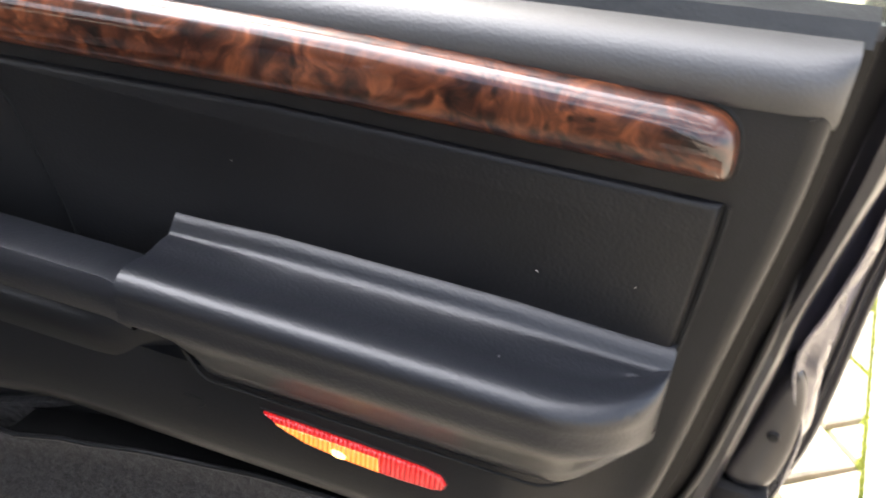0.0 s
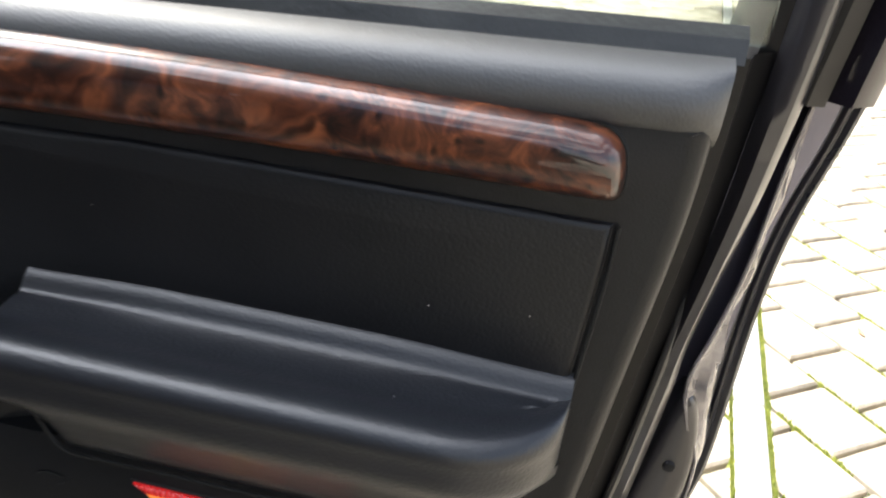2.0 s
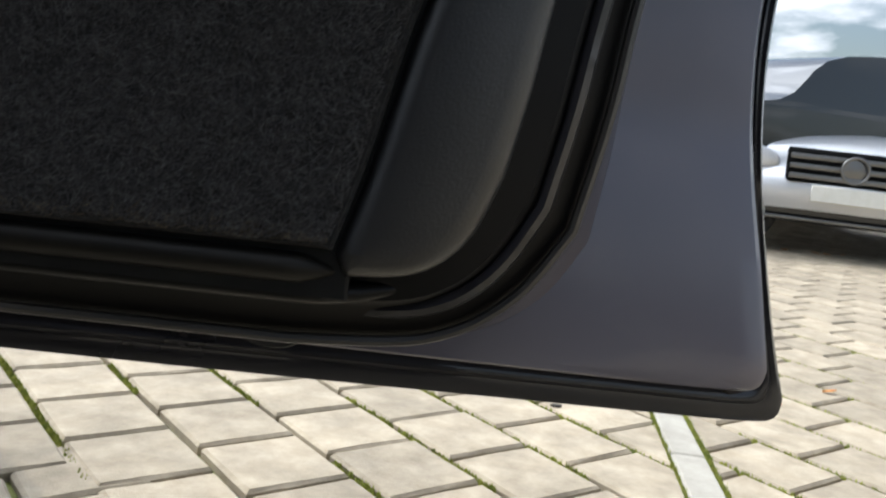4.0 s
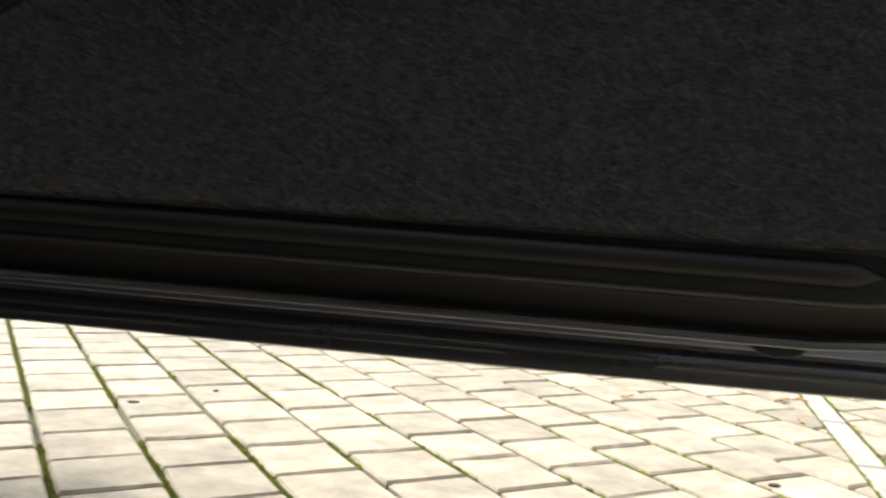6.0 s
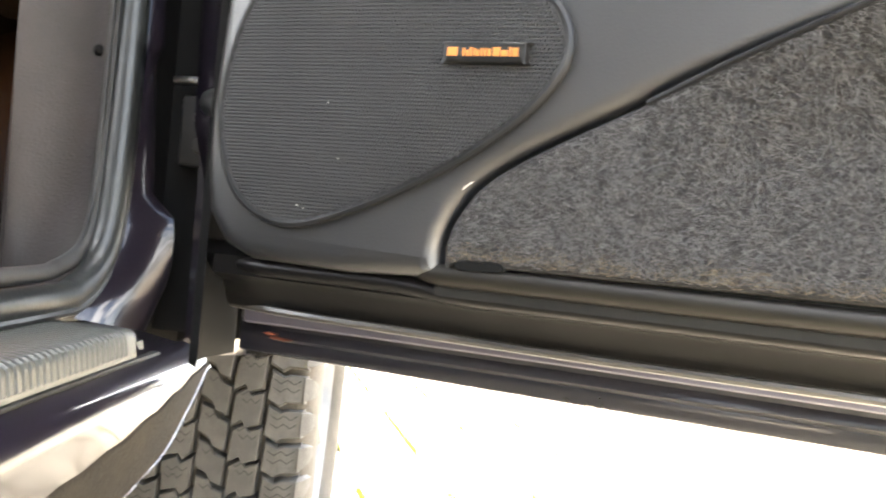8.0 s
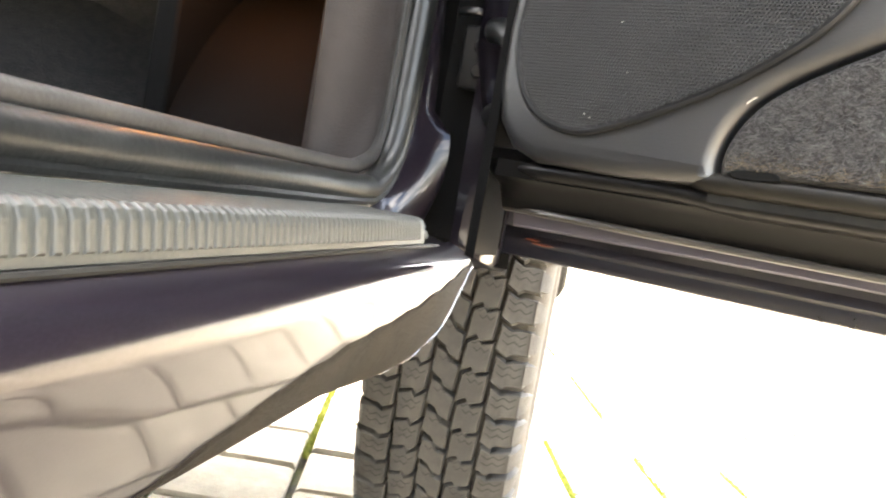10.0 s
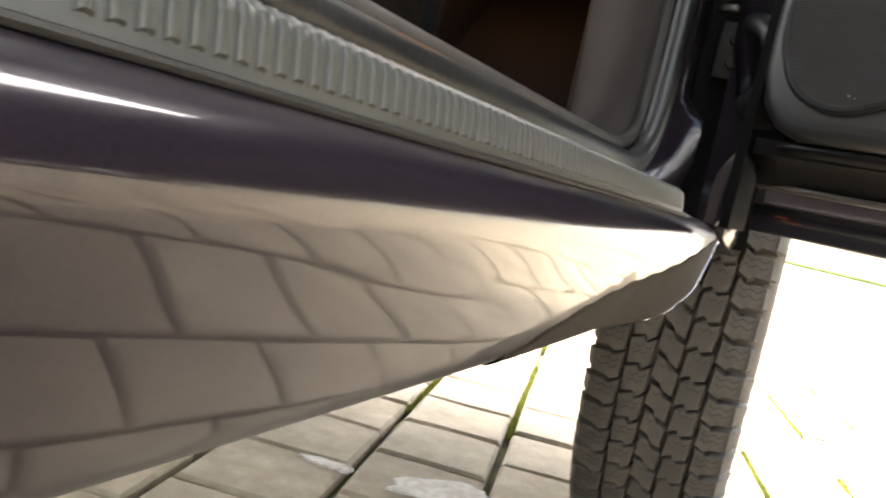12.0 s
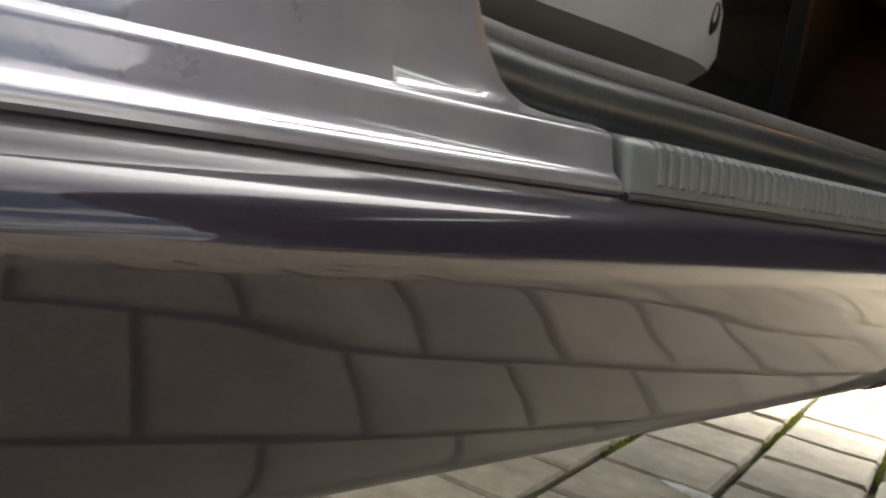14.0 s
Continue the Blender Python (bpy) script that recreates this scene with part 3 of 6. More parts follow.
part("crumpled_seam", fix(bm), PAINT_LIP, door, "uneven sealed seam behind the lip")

# carpet and the card that frames it
CARPET_IN = curve([(0.784, 0.566), (0.794, 0.601), (0.804, 0.645), (0.812, 0.680), (0.806, 0.706), (0.785, 0.7195), (0.74, 0.7265), (0.66, 0.7275), (0.58, 0.723), (0.52, 0.7135), (0.46, 0.694),
                   (0.396, 0.667), (0.345, 0.6425), (0.305, 0.6215), (0.283, 0.606), (0.271, 0.590), (0.2655, 0.574), (0.266, 0.560)], 5)
CARPET_IN = [tuple(p) for p in CARPET_IN]
outer_right = [tuple(p) for p in LP[40:] if p[1] < 1.026]
SPLIT = 0.745
upper_outline = [p for p in outer_right if p[1] > SPLIT + 0.004] + [(0.90, 1.028), (0.5, 1.001), (0.14, 0.976), (0.118, 0.80), (0.118, SPLIT), (0.8765, SPLIT)]
card_outline = [p for p in outer_right if p[1] < SPLIT - 0.004] + [(0.8765, SPLIT - 0.001), (0.118, SPLIT - 0.001), (0.119, 0.70), (0.1145, 0.640), (0.1145, 0.605), (0.119, 0.580), (0.131, 0.5635), (0.149, 0.556), (0.21, 0.5545), (0.262, 0.557)] + CARPET_IN[::-1] + [(0.788, 0.558)]
bm = bmesh.new()
plate(bm, card_outline, -0.006, 0.030, 0.010, 4)
part("door_card", fix(bm), CARD_LOW, door, "grained black plastic door card")
bm = bmesh.new()
plate(bm, upper_outline, -0.006, 0.030, 0.010, 4)
part("upper_card", fix(bm), CARD, door, "soft black vinyl upper door card")
bm = bmesh.new()
box(bm, (0.122, -0.0045, SPLIT - 0.010), (0.868, 0.02, SPLIT + 0.010), 0.0005, 1)
part("card_joint", fix(bm), CARD, door)
# backing and felt
bm = bmesh.new()
plate(bm, inset(CARPET_IN + [(0.266, 0.553), (0.784, 0.553)], -0.006), 0.012, 0.026, 0.001, 1)
part("card_backing", fix(bm), GROOVE, door)
felt_outline = [p for p in inset(CARPET_IN + [(0.275, 0.5635), (0.50, 0.5655), (0.778, 0.5665)], 0.0014)]
bm = bmesh.new()
plate(bm, felt_outline, 0.004, 0.014, 0.004, 2)
carpet = part("carpet", fix(bm), CARPET, door, "grey felt carpet on the lower door, worn at one corner")
# the felt swells out at its top into the lip of a map pocket
def felt_top(x):
    return float(np.interp(x, (0.34, 0.396, 0.46, 0.52, 0.58, 0.66, 0.74, 0.785, 0.80), (0.640, 0.6665, 0.6935, 0.713, 0.7225, 0.727, 0.726, 0.719, 0.710))) - 0.002


def swell(x, z):
    a = float(np.interp(x, (0.36, 0.42, 0.48, 0.54, 0.60, 0.66, 0.72, 0.77, 0.80), (0.0, 0.020, 0.034, 0.034, 0.028, 0.022, 0.018, 0.008, 0.0)))
    return a * max(0.0, 1 - (felt_top(x) - z) / 0.055) ** 1.6 if z > felt_top(x) - 0.055 else 0.0


bm = bmesh.new()
loft(bm, [[(x, 0.0036 - swell(x, felt_top(x) - d), felt_top(x) - d) for d in np.linspace(0.056, 0.0, 14)] for x in np.linspace(0.362, 0.798, 70)])
part("pocket_front", fix(bm), CARPET, door, "felt-covered lip of the map pocket")
bm = bmesh.new()
tube(bm, [(x, 0.0036 - swell(x, felt_top(x)) + 0.0008, felt_top(x) + 0.0006) for x in np.linspace(0.362, 0.798, 70)], 0.0018, 8, up=(0, 1, 0))
part("pocket_piping", fix(bm), CARD, door, "thin black piping along the pocket's edge")
# black sheet stands in for the shade inside the pocket
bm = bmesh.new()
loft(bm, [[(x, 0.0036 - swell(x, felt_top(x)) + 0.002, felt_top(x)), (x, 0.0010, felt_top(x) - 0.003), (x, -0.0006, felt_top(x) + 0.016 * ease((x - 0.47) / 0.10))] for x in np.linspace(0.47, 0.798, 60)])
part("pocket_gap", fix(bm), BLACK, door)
verts, faces = [], []
rf = random.Random(11)
x0, x1, z0, z1 = 0.262, 0.815, 0.560, 0.730
tries = 0
fibre_zone = inset(felt_outline, 0.0018)
crossings = {}


def on_felt(x, z):
    """Whether a place lies inside the felt, by its outline's crossings at that height."""
    k = int(z * 4000)
    if k not in crossings:
        h = (k + 0.5) / 4000
        crossings[k] = [p[0] + (q[0] - p[0]) * (h - p[1]) / (q[1] - p[1]) for p, q in zip(fibre_zone, fibre_zone[1:] + fibre_zone[:1]) if (p[1] > h) != (q[1] > h)]
    return sum(c > x for c in crossings[k]) % 2 == 1


dust = []
while tries < 210000:
    tries += 1
    x, z = rf.uniform(x0, x1), rf.uniform(z0, z1)
    if not on_felt(x, z):
        continue
    if x < 0.302 and z < 0.5685 and x > 0.275:
        continue
    # strands lie in matted clumps that swirl across the felt
    clump = noise.noise(Vector((x * 90, z * 90, 8)))
    if clump < rf.uniform(-1.1, 0.10):
        continue
    a = rf.gauss(-0.45 + 1.3 * noise.noise(Vector((x * 26, z * 26, 3))), 0.95)
    ln, w = rf.choice((rf.uniform(0.0015, 0.005), rf.uniform(0.003, 0.009))), rf.uniform(0.00006, 0.00014)
    h = rf.uniform(0.0004, 0.0022)
    bend = rf.gauss(0, 0.9)
    px_, pz_, b = x, z, len(verts)
    line = []
    for i_ in range(4):
        line.append((px_, pz_, a))
        px_ += math.cos(a) * ln / 3
        pz_ += math.sin(a) * ln / 3
        a += bend / 3
    if not on_felt(line[-1][0], line[-1][1]):
        continue
    y = 0.0042 - swell(x, z)
    for i_, (qx, qz, qa) in enumerate(line):
        lift = h * math.sin(math.pi * (i_ + 0.3) / 3.6)
        verts += [(qx + math.sin(qa) * w, y - lift, qz - math.cos(qa) * w), (qx - math.sin(qa) * w, y - lift, qz + math.cos(qa) * w)]
    faces += [(b + 2 * i_, b + 2 * i_ + 1, b + 2 * i_ + 3, b + 2 * i_ + 2) for i_ in range(3)]
    dust += [int(rf.random() < 0.75 * (1 - (z - 0.562) / 0.016))] * 3
me = bpy.data.meshes.new("felt_pile")
me.from_pydata(verts, [], faces)
me.materials.append(FIBRE)
me.materials.append(DUSTY)
me.polygons.foreach_set("material_index", dust)
fib = new("felt_pile", me)
fib.parent = door
fib["kind"] = "stuff"
# worn hole at the felt's corner
bm = bmesh.new()
plate(bm, curve([(0.273, 0.5665), (0.285, 0.5685), (0.297, 0.5680), (0.300, 0.5640), (0.288, 0.5625), (0.276, 0.5625)], 4, True), 0.0030, 0.006, 0.0008, 1)
part("worn_corner", fix(bm), BLACK, door, "dark worn hole in the felt")
# lip under the felt
bm = bmesh.new()
prof = [tuple(p) for p in curve([(0.014, 0.5650), (0.007, 0.5644), (0.0038, 0.5625), (0.0030, 0.5595), (0.0045, 0.5565), (0.008, 0.5540), (0.014, 0.5525), (0.024, 0.5520)], 3)]
rows = []
for x in np.linspace(0.236, 0.790, 60):
    f = ease((x - 0.235) / 0.03) * ease((0.791 - x) / 0.02)
    rows.append([(x, 0.016 + (y - 0.016) * f, 0.558 + (z - 0.558) * f) for y, z in prof])
loft(bm, rows)
part("card_lip", fix(bm), LIPM, door, "narrow dusty plastic lip below the felt")
bm = bmesh.new()
prof = [tuple(p) for p in curve([(0.026, 0.5545), (0.016, 0.5535), (0.012, 0.5490), (0.015, 0.5445), (0.028, 0.5420)], 4)]
rows = []
for x in np.linspace(0.118, 0.838, 50):
    f = ease((x - 0.112) / 0.035) * ease((0.840 - x) / 0.06)
    rows.append([(x, 0.032 + (y - 0.032) * f, 0.549 + (z - 0.549) * f + 0.0030 * (1 - ease((x - 0.235) / 0.04)) + (0 if x < 0.77 else (x - 0.77) ** 2 * 2.4)) for y, z in prof])
loft(bm, rows)
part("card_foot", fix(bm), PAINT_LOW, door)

# loudspeaker grille: a perforated sheet, a bead and a black cavity
GR = [(0.1365, 0.683), (0.1295, 0.655), (0.1285, 0.630), (0.1335, 0.609), (0.1430, 0.592), (0.1590, 0.5815), (0.1810, 0.5785), (0.2120, 0.5880), (0.2470, 0.6040), (0.2760, 0.6205), (0.3000, 0.6385),
      (0.3155, 0.6550), (0.3225, 0.6700), (0.3200, 0.6860), (0.3070, 0.7010), (0.280, 0.7160), (0.240, 0.7290), (0.200, 0.7320), (0.165, 0.7210), (0.1465, 0.703)]
GRO = [tuple(p) for p in curve(GR, 6, True)]
bm = bmesh.new()
plate(bm, inset(GRO, 0.0005), -0.0068, 0.0, 0.0005, 1)
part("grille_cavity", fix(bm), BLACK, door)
inner_g = inset(GRO, 0.0012)
verts, faces, index = [], [], {}
pit = 0.00225


def vert(x, y, z):
    key = (round(x, 6), round(y, 6), round(z, 6))
    if key not in index:
        index[key] = len(verts)
        verts.append((x, y, z))
    return index[key]


rows_ = int(0.16 / (pit * 0.866)) + 2
for j in range(rows_):
    for i in range(int(0.21 / pit) + 2):
        cx, cz = 0.125 + (i + 0.5 * (j % 2)) * pit, 0.575 + j * pit * 0.866
        if not inside((cx, cz), inner_g):
            continue
        bow = -0.0105 - 0.0022 * max(0.0, 1 - ((cx - 0.22) / 0.11) ** 2 - ((cz - 0.655) / 0.085) ** 2)
        o, h, lo = [], [], []
        for k in range(6):
            a = math.pi / 6 + k * math.pi / 3
            o.append(vert(cx + math.cos(a) * pit / math.sqrt(3), bow, cz + math.sin(a) * pit / math.sqrt(3)))
            h.append(vert(cx + math.cos(a) * pit * 0.36, bow + 0.0001, cz + math.sin(a) * pit * 0.36))
            lo.append(vert(cx + math.cos(a) * pit * 0.33, bow + 0.0016, cz + math.sin(a) * pit * 0.33))
        for k in range(6):
            k2 = (k + 1) % 6
            faces.append((o[k], o[k2], h[k2], h[k]))
            faces.append((h[k], h[k2], lo[k2], lo[k]))
me = bpy.data.meshes.new("speaker_grille")
me.from_pydata(verts, [], faces)
me.materials.append(GRILLE)
grille = new("speaker_grille", me)
grille.parent = door
grille["label"] = "fine perforated black speaker grille"
bm = bmesh.new()
tube(bm, [(p[0], -0.0085, p[1]) for p in inset(GRO, -0.0006)], 0.0026, 8, True, up=(0, 1, 0))
part("grille_bead", fix(bm), CARD, door)
bm = bmesh.new()
tube(bm, [(p[0], -0.0095, p[1]) for p in inset(GRO, 0.0016)], 0.0011, 6, True, up=(0, 1, 0))
part("grille_gap", fix(bm), GROOVE, door)
# maker's badge: a black plaque, its lettering as plain bars
bm = bmesh.new()
plate(bm, curve([(0.2615, 0.6655), (0.264, 0.6645), (0.302, 0.6645), (0.304, 0.6655), (0.3045, 0.673), (0.303, 0.6745), (0.263, 0.6745), (0.261, 0.673)], 3, True), -0.0165, -0.010, 0.0012, 2)
badge = part("badge", fix(bm), GLOSS, door, "small black plaque with gold marks")
xs = [0.2640, 0.2720, 0.2737, 0.2757, 0.2778, 0.2793, 0.2815, 0.2832, 0.2850, 0.2877, 0.2920, 0.2958, 0.2975]
for k, x in enumerate(xs):
    w = (0.0052, 0.0010, 0.0014, 0.0012, 0.0010, 0.0014, 0.0010, 0.0012, 0.0016, 0.0036, 0.0030, 0.0010, 0.0030)[k]
    hh = (0.0044, 0.0040, 0.0030, 0.0044, 0.0040, 0.0030, 0.0040, 0.0040, 0.0036, 0.0044, 0.0030, 0.0046, 0.0042)[k]
    bm = bmesh.new()
    plate(bm, [(x, 0.6674), (x + w, 0.6674), (x + w, 0.6674 + hh), (x, 0.6674 + hh)], -0.0171, -0.0160, 0.0002, 1)
    part("gold_bar", fix(bm), GOLD, badge, "plain gold bar")

# upper card: lamp pod, armrest, pull handle, padded insert, wood, waist pad
def sweep(stations, closed=False):
    """A skin through sections of (y, z), each at its x."""
    bm = bmesh.new()
    loft(bm, [[(x, y, z) for y, z in sec] for x, sec in stations], caps=False)
    return fix(bm)


st = []
for x in np.linspace(0.36, 0.8785, 60):
    k = ease((0.880 - x) / 0.075) * ease((x - 0.355) / 0.12)
    d = 0.026 * k
    top, low = 0.816 + 0.032 * ease((x - 0.835) / 0.045), 0.738 - 0.006 * ease((x - 0.70) / 0.15) - 0.016 * ease((0.54 - x) / 0.12)
    sec = [(0.0, top + 0.004), (-0.004 - d, top), (-0.007 - d, 0.80), (-0.007 - d, 0.775), (-0.0065 - d * 0.97, low + 0.022), (-0.006 - d * 0.86, low + 0.010), (-0.005 - d * 0.55, low + 0.002), (-0.004 - d * 0.2, low - 0.002), (0.0, low - 0.004)]
    st.append((x, sec))
part("lamp_pod", sweep(st), CARD, door)
st = []
for x in np.r_[np.linspace(0.604, 0.622, 4), np.linspace(0.63, 0.82, 24), np.linspace(0.826, 0.8795, 26)]:
    e = math.sqrt(max(0.0, 1 - max(0.0, (x - 0.822) / 0.058) ** 2.2))
    d = 0.060 * (0.18 + 0.82 * e) if x < 0.8795 else 0.010
    lowz = 0.812 + 0.030 * ease((x - 0.835) / 0.045) + 0.05 * ease((0.640 - x) / 0.036)
    back = 0.888 - 0.003 * ease((x - 0.78) / 0.1) - 0.003 * ease((0.68 - x) / 0.08)
    r = min(0.012, d * 0.4)
    lowd = 0.030 * (0.25 + 0.75 * e)
    sec = [(0.006, back + 0.010), (-0.001, back + 0.0085), (-0.0055, back + 0.0050), (-0.0085 - 0.02 * d, back - 0.0005), (-0.012 - 0.1 * d, 0.8845), (-d + 2.4 * r, 0.8838), (-d + 1.5 * r, 0.8858), (-d + 0.75 * r, 0.8860), (-d + 0.22 * r, 0.8830), (-d, 0.8775), (-d + 0.0012, 0.870),
           (-d * 0.88 - lowd * 0.12, 0.855), (-lowd - 0.008, lowz + 0.014), (-lowd - 0.004, lowz + 0.005), (-lowd + 0.002, lowz + 0.0005), (0.0, lowz - 0.002)]
    sec = [tuple(p) for p in curve(sec, 3)]
    st.append((x, sec))
part("armrest", sweep(st), LEATHER, door, "padded black vinyl armrest")
st = []
for x in np.linspace(0.33, 0.6025, 40):
    k = ease((x - 0.33) / 0.06)
    e = ease((0.606 - x) / 0.02)
    d = 0.040 + 0.012 * k
    sec = [(-0.016, 0.871), (-d + 0.012, 0.877), (-d + 0.003, 0.8755), (-d, 0.869), (-d + 0.001, 0.858), (-d + 0.006, 0.846), (-d + 0.018, 0.841), (-0.018, 0.846)]
    st.append((x, [(y, z - 0.004 * (1 - e)) for y, z in sec]))
bm = sweep(st)
part("pull_handle", bm, LEATHER, door, "black pull handle ahead of the armrest")
st = []
for x in np.linspace(0.34, 0.655, 40):
    k = ease((x - 0.34) / 0.05) * ease((0.66 - x) / 0.10)
    d = 0.030 * k
    sec = [(0.0, 0.842), (-0.006 - 0.45 * d, 0.840), (-0.007 - 0.85 * d, 0.834), (-0.007 - d, 0.826), (-0.007 - d, 0.816), (-0.007 - 0.9 * d, 0.805), (0.0, 0.803)]
    st.append((x, sec))
part("handle_shell", sweep(st), CARD, door)
# small screw cover beside the lamp
bm = bmesh.new()
tube(bm, [(0.628 + 0.008 * math.cos(a), -0.0335, 0.7905 + 0.0036 * math.sin(a)) for a in np.linspace(0.5, 2.9, 10)], 0.0006, 5, up=(0, 1, 0))
tube(bm, [(0.628 + 0.008 * math.cos(a), -0.0335, 0.7905 + 0.0036 * math.sin(a)) for a in np.linspace(5.2, 6.2, 6)], 0.0006, 5, up=(0, 1, 0))
part("screw_cover", fix(bm), GROOVE, door)
# seam between armrest and pod, its shade a black cord
bm = bmesh.new()
tube(bm, [(x, -0.0345 if x < 0.83 else -0.0345 + (x - 0.83) * 0.45, 0.811 + 0.030 * ease((x - 0.835) / 0.045) + 0.045 * ease((0.640 - x) / 0.036)) for x in np.linspace(0.607, 0.868, 50)], 0.0011, 6, up=(0, 1, 0))
part("seam", fix(bm), GROOVE, door)
# padded insert
ins = [(0.877, 0.8815), (0.879, 0.92), (0.8805, 0.955), (0.8805, 0.9735), (0.84, 0.9730), (0.75, 0.9718), (0.66, 0.9705), (0.50, 0.962), (0.455, 0.9590), (0.484, 0.951), (0.499, 0.935), (0.512, 0.907), (0.526, 0.874), (0.533, 0.846), (0.60, 0.862), (0.605, 0.881), (0.68, 0.886), (0.78, 0.8865)]
bm = bmesh.new()
plate(bm, ins, -0.0095, 0.0, 0.0038, 3)
part("padded_insert", fix(bm), INSERT, door, "smooth black vinyl insert panel")
# black cord for the shaded groove down the insert's rear edge
bm = bmesh.new()
tube(bm, [(p[0], -0.0005, p[1]) for p in curve([(0.8828, 0.973), (0.8830, 0.958), (0.8815, 0.921), (0.8790, 0.884), (0.8775, 0.861), (0.8765, 0.840)], 6)], 0.0011, 6, up=(0, 1, 0))
part("insert_groove", fix(bm), GROOVE, door)
# walnut strip
wood = [(0.10 + 0.012, 0.945), (0.30, 0.961), (0.45, 0.9685), (0.568, 0.9740), (0.663, 0.9788), (0.752, 0.9818), (0.836, 0.9836), (0.868, 0.9842), (0.8775, 0.9852), (0.8805, 0.9895), (0.8800, 1.000), (0.8765, 1.0095), (0.868, 1.0155), (0.852, 1.0172),
        (0.832, 1.0172), (0.751, 1.0170), (0.666, 1.0150), (0.575, 1.0110), (0.45, 1.0045), (0.30, 0.995), (0.112, 0.978)]
wood = [tuple(p) for p in curve(wood[:9], 4)][:-1] + [tuple(p) for p in curve(wood[8:14], 4)][:-1] + [tuple(p) for p in curve(wood[13:], 4)]
bm = bmesh.new()
plate(bm, inset(wood, -0.0016), -0.0072, 0.0, 0.0008, 1)
part("trim_gap", fix(bm), GROOVE, door)
bm = bmesh.new()
o = wood
rings = []
for d, y in ((0.0, 0.0), (0.0, -0.0085), (0.0008, -0.0120), (0.0026, -0.0152), (0.0052, -0.0182), (0.0085, -0.0202), (0.0115, -0.0210), (0.0140, -0.0212)):
    rings.append([(p[0], y, p[1]) for p in (inset(o, d) if d else (o if area2(o) > 0 else o[::-1]))])
loft(bm, rings, closed=True)
bm.verts.ensure_lookup_table()
cap(bm, bm.verts[-len(o):])
part("wood_trim", fix(bm), BURL, door, "lacquered walnut burl trim strip")
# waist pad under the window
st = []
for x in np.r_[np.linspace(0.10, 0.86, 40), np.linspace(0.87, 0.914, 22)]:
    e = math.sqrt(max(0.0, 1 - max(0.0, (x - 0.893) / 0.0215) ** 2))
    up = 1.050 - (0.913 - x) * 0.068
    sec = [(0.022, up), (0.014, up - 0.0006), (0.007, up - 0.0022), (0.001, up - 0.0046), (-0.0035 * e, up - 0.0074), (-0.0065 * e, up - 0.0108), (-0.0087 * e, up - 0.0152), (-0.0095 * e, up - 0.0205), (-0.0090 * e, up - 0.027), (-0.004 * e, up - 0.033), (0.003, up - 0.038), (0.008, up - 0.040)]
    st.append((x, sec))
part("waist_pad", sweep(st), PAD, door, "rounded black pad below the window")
# courtesy lamp
LAMP = [(0.6735, 0.8010), (0.690, 0.8008), (0.720, 0.8000), (0.750, 0.7990), (0.770, 0.7980), (0.7795, 0.7958), (0.7835, 0.7905), (0.7815, 0.7860), (0.776, 0.7842), (0.760, 0.7836), (0.742, 0.7838), (0.720, 0.7852), (0.700, 0.7880), (0.686, 0.7930)]
bm = bmesh.new()
plate(bm, inset(LAMP, -0.0012), -0.0338, -0.025, 0.001, 1)
part("lamp_rim", fix(bm), GROOVE, door)
bm = bmesh.new()
plate(bm, LAMP, -0.0362, -0.030, 0.0022, 3)
part("lamp_lens", fix(bm), RED, door, "red courtesy lamp lens")
bm = bmesh.new()
plate(bm, [(0.6815, 0.7968), (0.700, 0.7970), (0.744, 0.7958), (0.7455, 0.7853), (0.722, 0.7862), (0.701, 0.7890), (0.688, 0.7935)], -0.0368, -0.030, 0.0008, 1)
part("lamp_window", fix(bm), AMBER, door, "glowing ribbed amber window")
bm = bmesh.new()
plate(bm, curve([(0.7165, 0.7915), (0.7215, 0.7922), (0.7260, 0.7895), (0.7240, 0.7868), (0.7180, 0.7872)], 4, True), -0.0371, -0.033, 0.0004, 1)
part("lamp_bulb", fix(bm), BULB, door)

# window frame, glass, waist rubber
bm = bmesh.new()
frame_line = curve([(0.954, 0.061, 1.027), (0.962, 0.056, 1.15), (0.945, 0.045, 1.32), (0.90, 0.03, 1.50), (0.80, 0.018, 1.565), (0.60, 0.012, 1.57), (0.35, 0.018, 1.47), (0.08, 0.055, 1.05)], 8)
rings = []


def frame_line_index(p):
    return min(range(len(frame_line)), key=lambda i: np.abs(frame_line[i] - p).sum())


for p in frame_line:
    c = Vector(p)
    k_ = min(max(frame_line_index(p), 1), len(frame_line) - 2)
    t_ = Vector(frame_line[k_ + 1]) - Vector(frame_line[k_ - 1])
    d = Vector((-t_.z, 0, t_.x)).normalized()
    rings.append([c + d * a + Vector((0, b, 0)) for a, b in ((0.034, -0.002), (0.028, -0.014), (0.0, -0.016), (-0.010, -0.008), (-0.014, 0.012), (-0.030, 0.026), (-0.034, 0.050), (0.0, 0.055), (0.034, 0.040))])
loft(bm, rings, closed=True, caps=True)
part("window_frame", fix(bm), PAINT_LOW, door, "black window frame")
bm = bmesh.new()
rings = []
for p in frame_line[:30]:
    c = Vector(p)
    rings.append([c + Vector((a, b, 0)) for a, b in ((0.012, 0.00), (0.022, -0.006), (0.034, 0.004), (0.044, 0.030), (0.050, 0.050), (0.030, 0.052))])
loft(bm, rings, closed=True, caps=True)
part("frame_flange", fix(bm), PAINT, door, "painted outer flange of the frame")
bm = bmesh.new()
prof = [(0.016, -0.006), (0.020, 0.004), (0.028, 0.008), (0.036, 0.004), (0.038, -0.008)]
